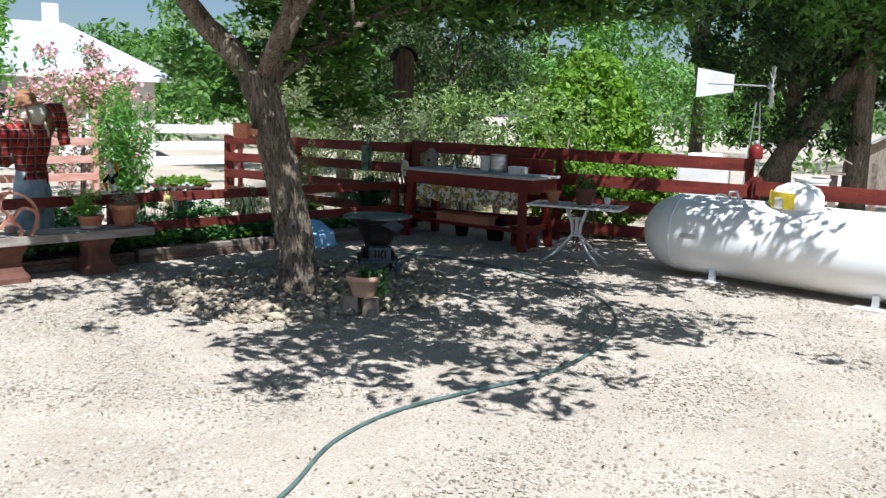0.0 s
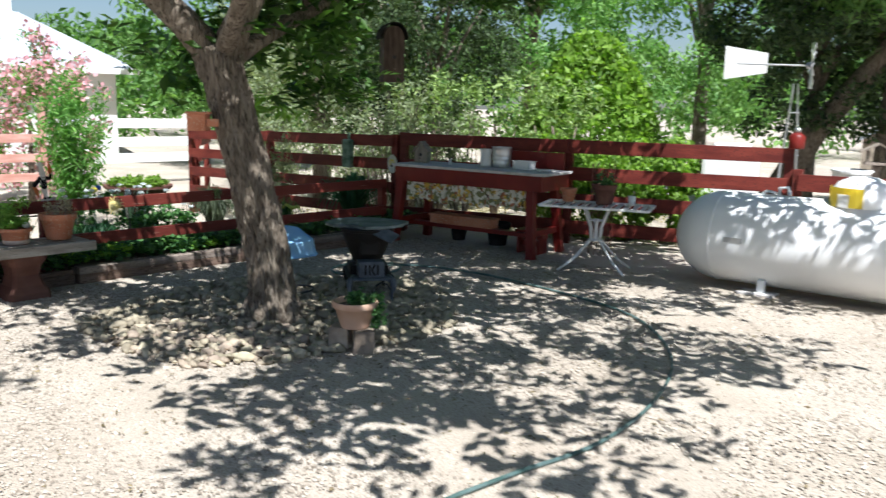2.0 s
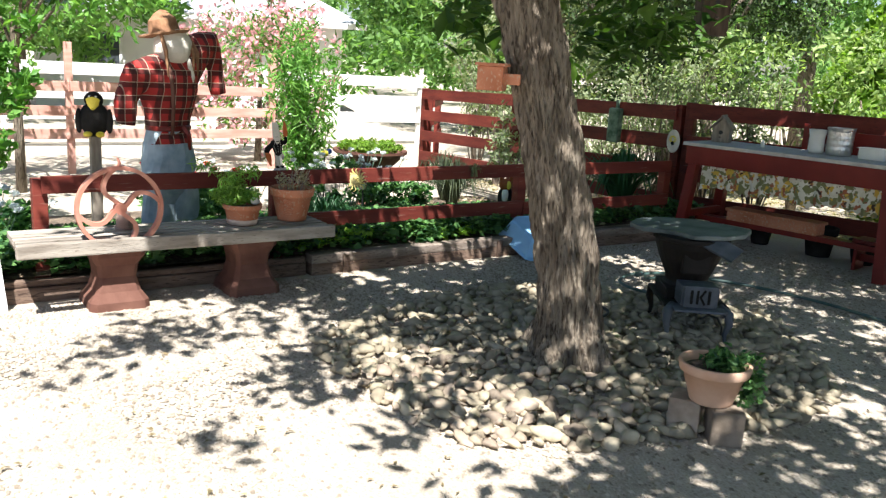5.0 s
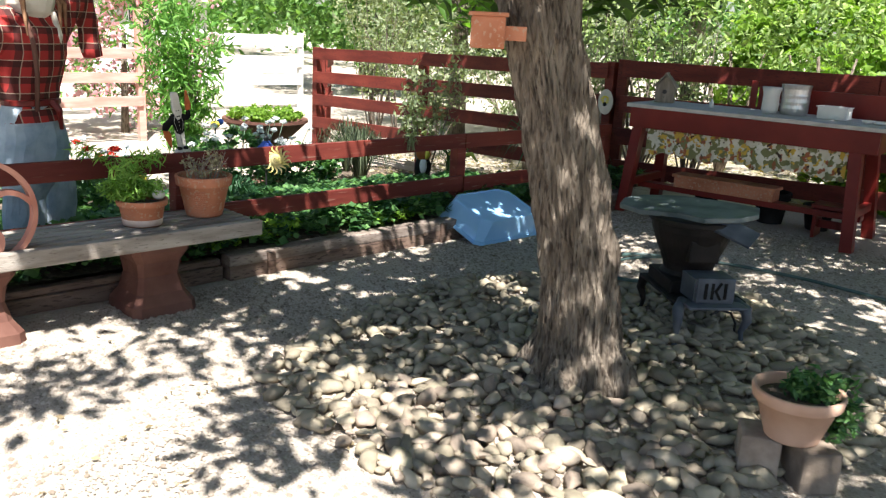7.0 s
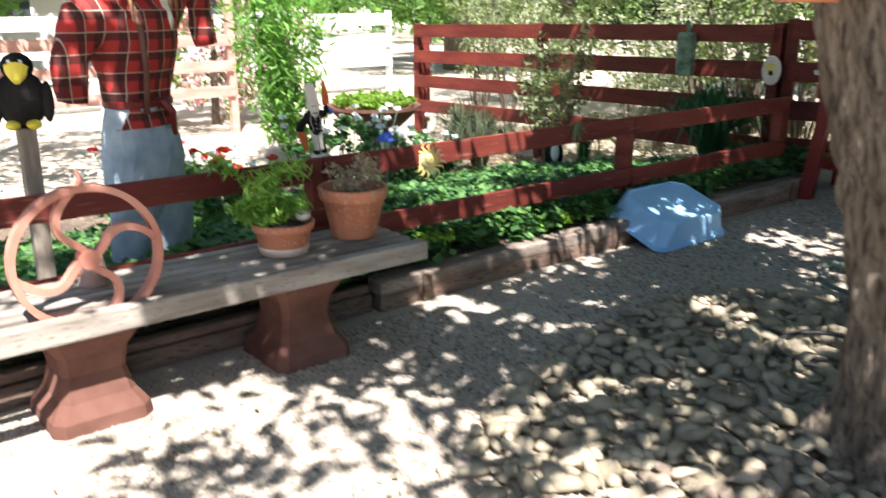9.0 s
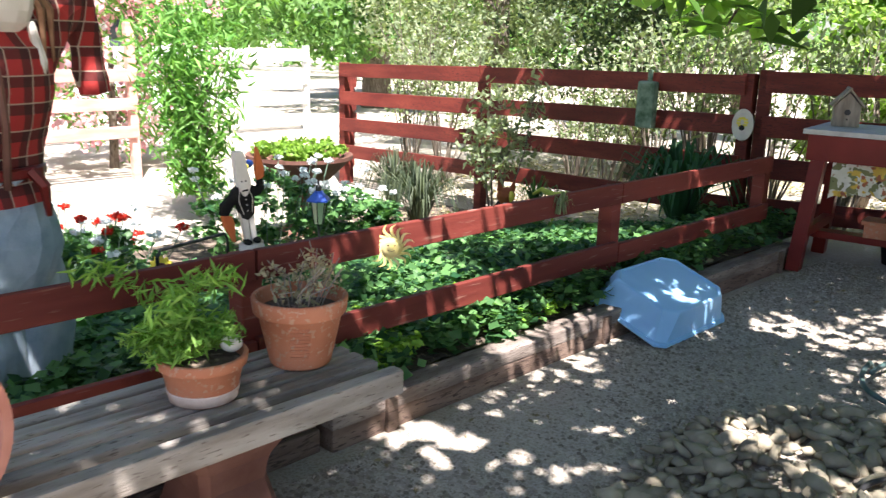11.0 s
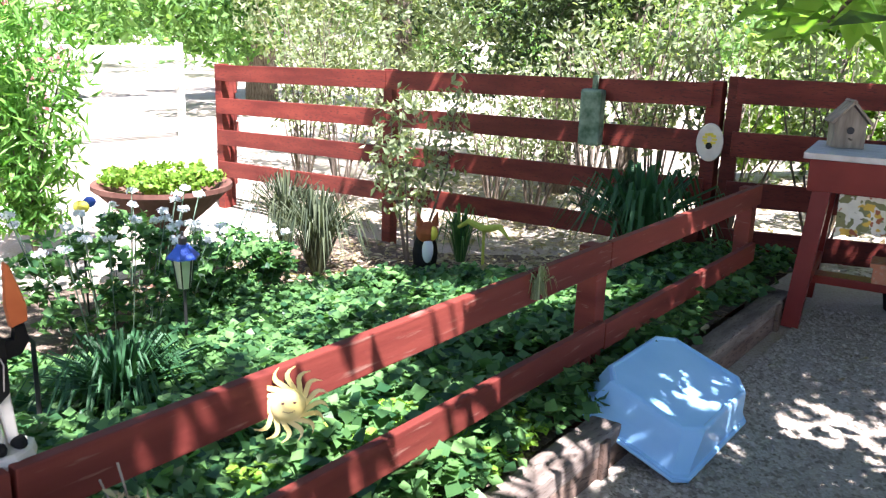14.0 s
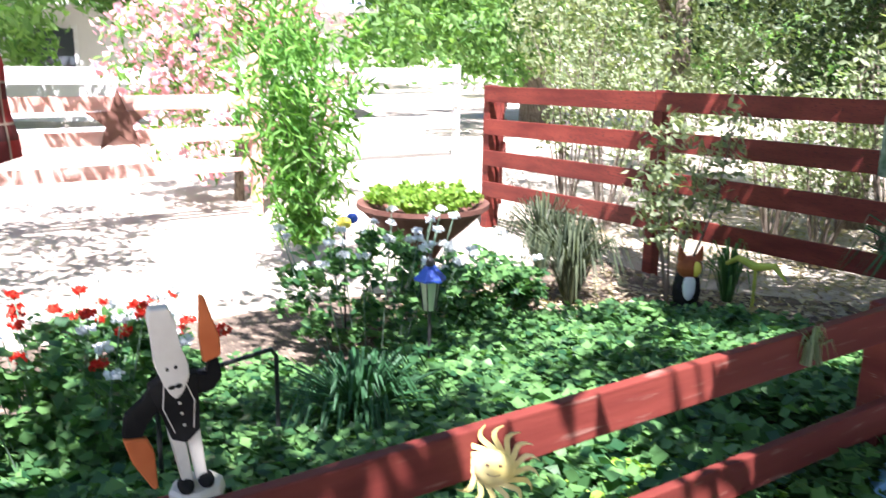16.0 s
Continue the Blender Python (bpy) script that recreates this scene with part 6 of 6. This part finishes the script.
# ---- ivy carpet ----
g = random.Random(30)
cs = []
while len(cs) < 5200:
    x, y = g.uniform(-11.0, -7.6), g.uniform(1.2, 7.7)
    edge = min(x + 11.0, 7.75 - y, 6) * 1.3 + noise.noise(Vector((x * 1.1, y * 1.1, 4))) * 1.8
    if y > 5.9:
        edge -= (y - 5.9) * (0.9 if x < -8.4 else 0.2)
    if x < -9.6:
        edge -= (-9.6 - x) * 1.0
    if edge < 0.35:
        continue
    cs.append((x, y, bed_z(x, y) + g.uniform(0.03, 0.13) + 0.05 * noise.noise(Vector((x * 3, y * 3, 0)))))
lime = [(x, y, bed_z(x, y) + g.uniform(0.03, 0.11)) for x, y in ((g.uniform(-8.05, -7.6), g.uniform(3.5, 5.15)) for i in range(420)) if noise.noise(Vector((x * 2.2, y * 2.2, 9))) > -0.12]
leaves("lime_groundcover", lime, 14, (0.06, 0.06, 0.03), 0.032, L_LIME, None, seed=26, flat=0.7, ratio=0.8, kind="stuff", label="patches of yellow-green low leafy plants along the timber edging", category="groundcover")
leaves("ground_ivy", cs, 16, (0.09, 0.09, 0.04), 0.05, L_IVY, None, seed=24, flat=0.75, ratio=0.95, kind="stuff", label="thick carpet of bright green leafy groundcover", category="groundcover")
cs = [(g.uniform(-12.5, -4), g.uniform(8.1, 13), 0.02) for i in range(700)]
cs = [(x, y, ground_z(x, y) + 0.04) for x, y, z in cs if y > 8.2 + 0.34 * max(0, x + 8.1)]
cs += [(x, y, bed_z(x, y) + 0.02) for x, y in ((g.uniform(-11, -7.8), g.uniform(5.5, 7.7)) for i in range(300))]
leaves("leaf_litter", cs, 12, (0.3, 0.3, 0.01), 0.06, L_DEAD, None, seed=25, flat=0.9, ratio=0.5, kind="stuff", label="dry brown fallen leaves and twigs on soil", category="leaf litter")

g = random.Random(33)
leaves("fallen_leaf", [(g.uniform(-7.3, 0.8), g.uniform(0.6, 7.4), 0.012) for i in range(520)], 3, (0.15, 0.15, 0.004), 0.03, leaf_mat("fallen_leaves", (0.1, 0.08, 0.04), (0.28, 0.22, 0.13), 0.1), None, seed=34, flat=0.92, ratio=0.4, kind="stuff", label="small dry leaves and bits strewn over the gravel", category="leaf litter")

# ---- river rocks ----
rocks_me = []
for k in range(10):
    bm = bmesh.new()
    bmesh.ops.create_icosphere(bm, subdivisions=2 if k < 6 else 1, radius=1)
    cuts = [(Vector((math.cos(k * 2.1 + c * 1.7), math.sin(k * 1.3 + c * 2.3), math.sin(k + c * 3.1))).normalized(), 0.62 + 0.12 * math.sin(k * 5 + c)) for c in range(6)]
    sx, sy, sz = 0.058 * (1 + 0.25 * math.sin(k)), 0.038 * (1 + 0.25 * math.cos(k * 2)), 0.027 * (1 + 0.2 * math.sin(k * 3))
    for v in bm.verts:
        q = v.co * (1 + 0.42 * noise.noise(v.co * 1.3 + Vector((k * 7, 0, 0))) + 0.12 * noise.noise(v.co * 3.1 + Vector((k * 3, 4, 0))))
        for n_, lim in cuts:
            over = q.dot(n_) - lim
            if over > 0:
                q = q - n_ * over * 0.85
        v.co = Vector((q.x * sx, q.y * sy, q.z * sz))
    for f in bm.faces:
        f.smooth = True
    me = bpy.data.meshes.new("rock")
    bm.to_mesh(me)
    bm.free()
    me.materials.append(M_ROCK)
    rocks_me.append(me)
bed = thing("rock_bed", (-5.7, 4.15, 0), 0, "ring of rounded tan and grey river rocks round the tree", "rocks")
g = random.Random(40)
spots = []
while len(spots) < 1450:
    a, k = g.uniform(0, 6.283), math.sqrt(g.random())
    rad = 1.2 * (1 + 0.05 * math.sin(5 * a))
    x, y = 0.1 + math.cos(a) * rad * k * 0.95, 0.1 + math.sin(a) * rad * k * 1.16
    if math.hypot(x - 0.28, y + 0.1) < 0.19:
        continue
    if all((x - p_[0]) ** 2 + (y - p_[1]) ** 2 > 0.04 ** 2 for p_ in spots):
        spots.append((x, y, k))
spots.sort(key=lambda s_: (s_[0] - 0.5) ** 2 + (s_[1] + 0.9) ** 2)
stuff_bm = bmesh.new()
for i, (x, y, k) in enumerate(spots):
    sc_ = g.choice((0.5, 0.6, 0.75, 0.9, 1.0, 1.2))
    m_ = pose(x, y, 0.012 + 0.05 * g.random() * (1 - k * 0.7), g.uniform(-22, 22), g.uniform(-22, 22), g.uniform(0, 360)) @ Matrix.Scale(sc_, 4)
    me = rocks_me[g.randrange(6)] if i < 300 else rocks_me[6 + g.randrange(4)]
    if i < 300:
        ob = new("rock", me)
        ob.parent = bed
        ob.matrix_basis = m_
    else:
        tmp = me.copy()
        tmp.transform(m_)
        stuff_bm.from_mesh(tmp)
        bpy.data.meshes.remove(tmp)
for f in stuff_bm.faces:
    f.smooth = True
part("loose_rock", stuff_bm, M_ROCK, bed, "further rounded rocks of the same bed", kind="stuff")

# ---- loose gravel ----
rng_ = np.random.default_rng(5)
K = 140000
gx, gy = -7.4 + 8.4 * rng_.random(K) ** 1.9, rng_.uniform(0.3, 7.6, K)
rad = 0.0035 + 0.009 * rng_.random(K) ** 2
base = np.array([(1, 0, 0), (0, 1, 0), (-1, 0, 0), (0, -1, 0), (0, 0, 0.8)])
rot = rng_.uniform(0, 6.283, K)
co = np.empty((K, 5, 3))
for i, (bx, by, bz_) in enumerate(base):
    ex = 1 + 0.5 * rng_.random(K)
    co[:, i, 0] = gx + rad * ex * (bx * np.cos(rot) - by * np.sin(rot))
    co[:, i, 1] = gy + rad * (bx * np.sin(rot) + by * np.cos(rot))
    co[:, i, 2] = rad * bz_ + 0.002
me = bpy.data.meshes.new("gravel")
me.vertices.add(5 * K)
me.vertices.foreach_set("co", co.ravel())
q = np.arange(K)[:, None] * 5
tri = np.concatenate([q, q + 1, q + 4, q + 1, q + 2, q + 4, q + 2, q + 3, q + 4, q + 3, q, q + 4], axis=1).ravel()
me.loops.add(12 * K)
me.loops.foreach_set("vertex_index", tri.astype(np.int32))
me.polygons.add(4 * K)
me.polygons.foreach_set("loop_start", np.arange(0, 12 * K, 3, dtype=np.int32))
me.update(calc_edges=True)
me.materials.append(leaf_mat("gravel_bits", (0.19, 0.155, 0.118), (0.52, 0.455, 0.375), 0.0, 0.9))
tagged(new("gravel", me), "loose small gravel stones on the yard", "gravel", "", "stuff")
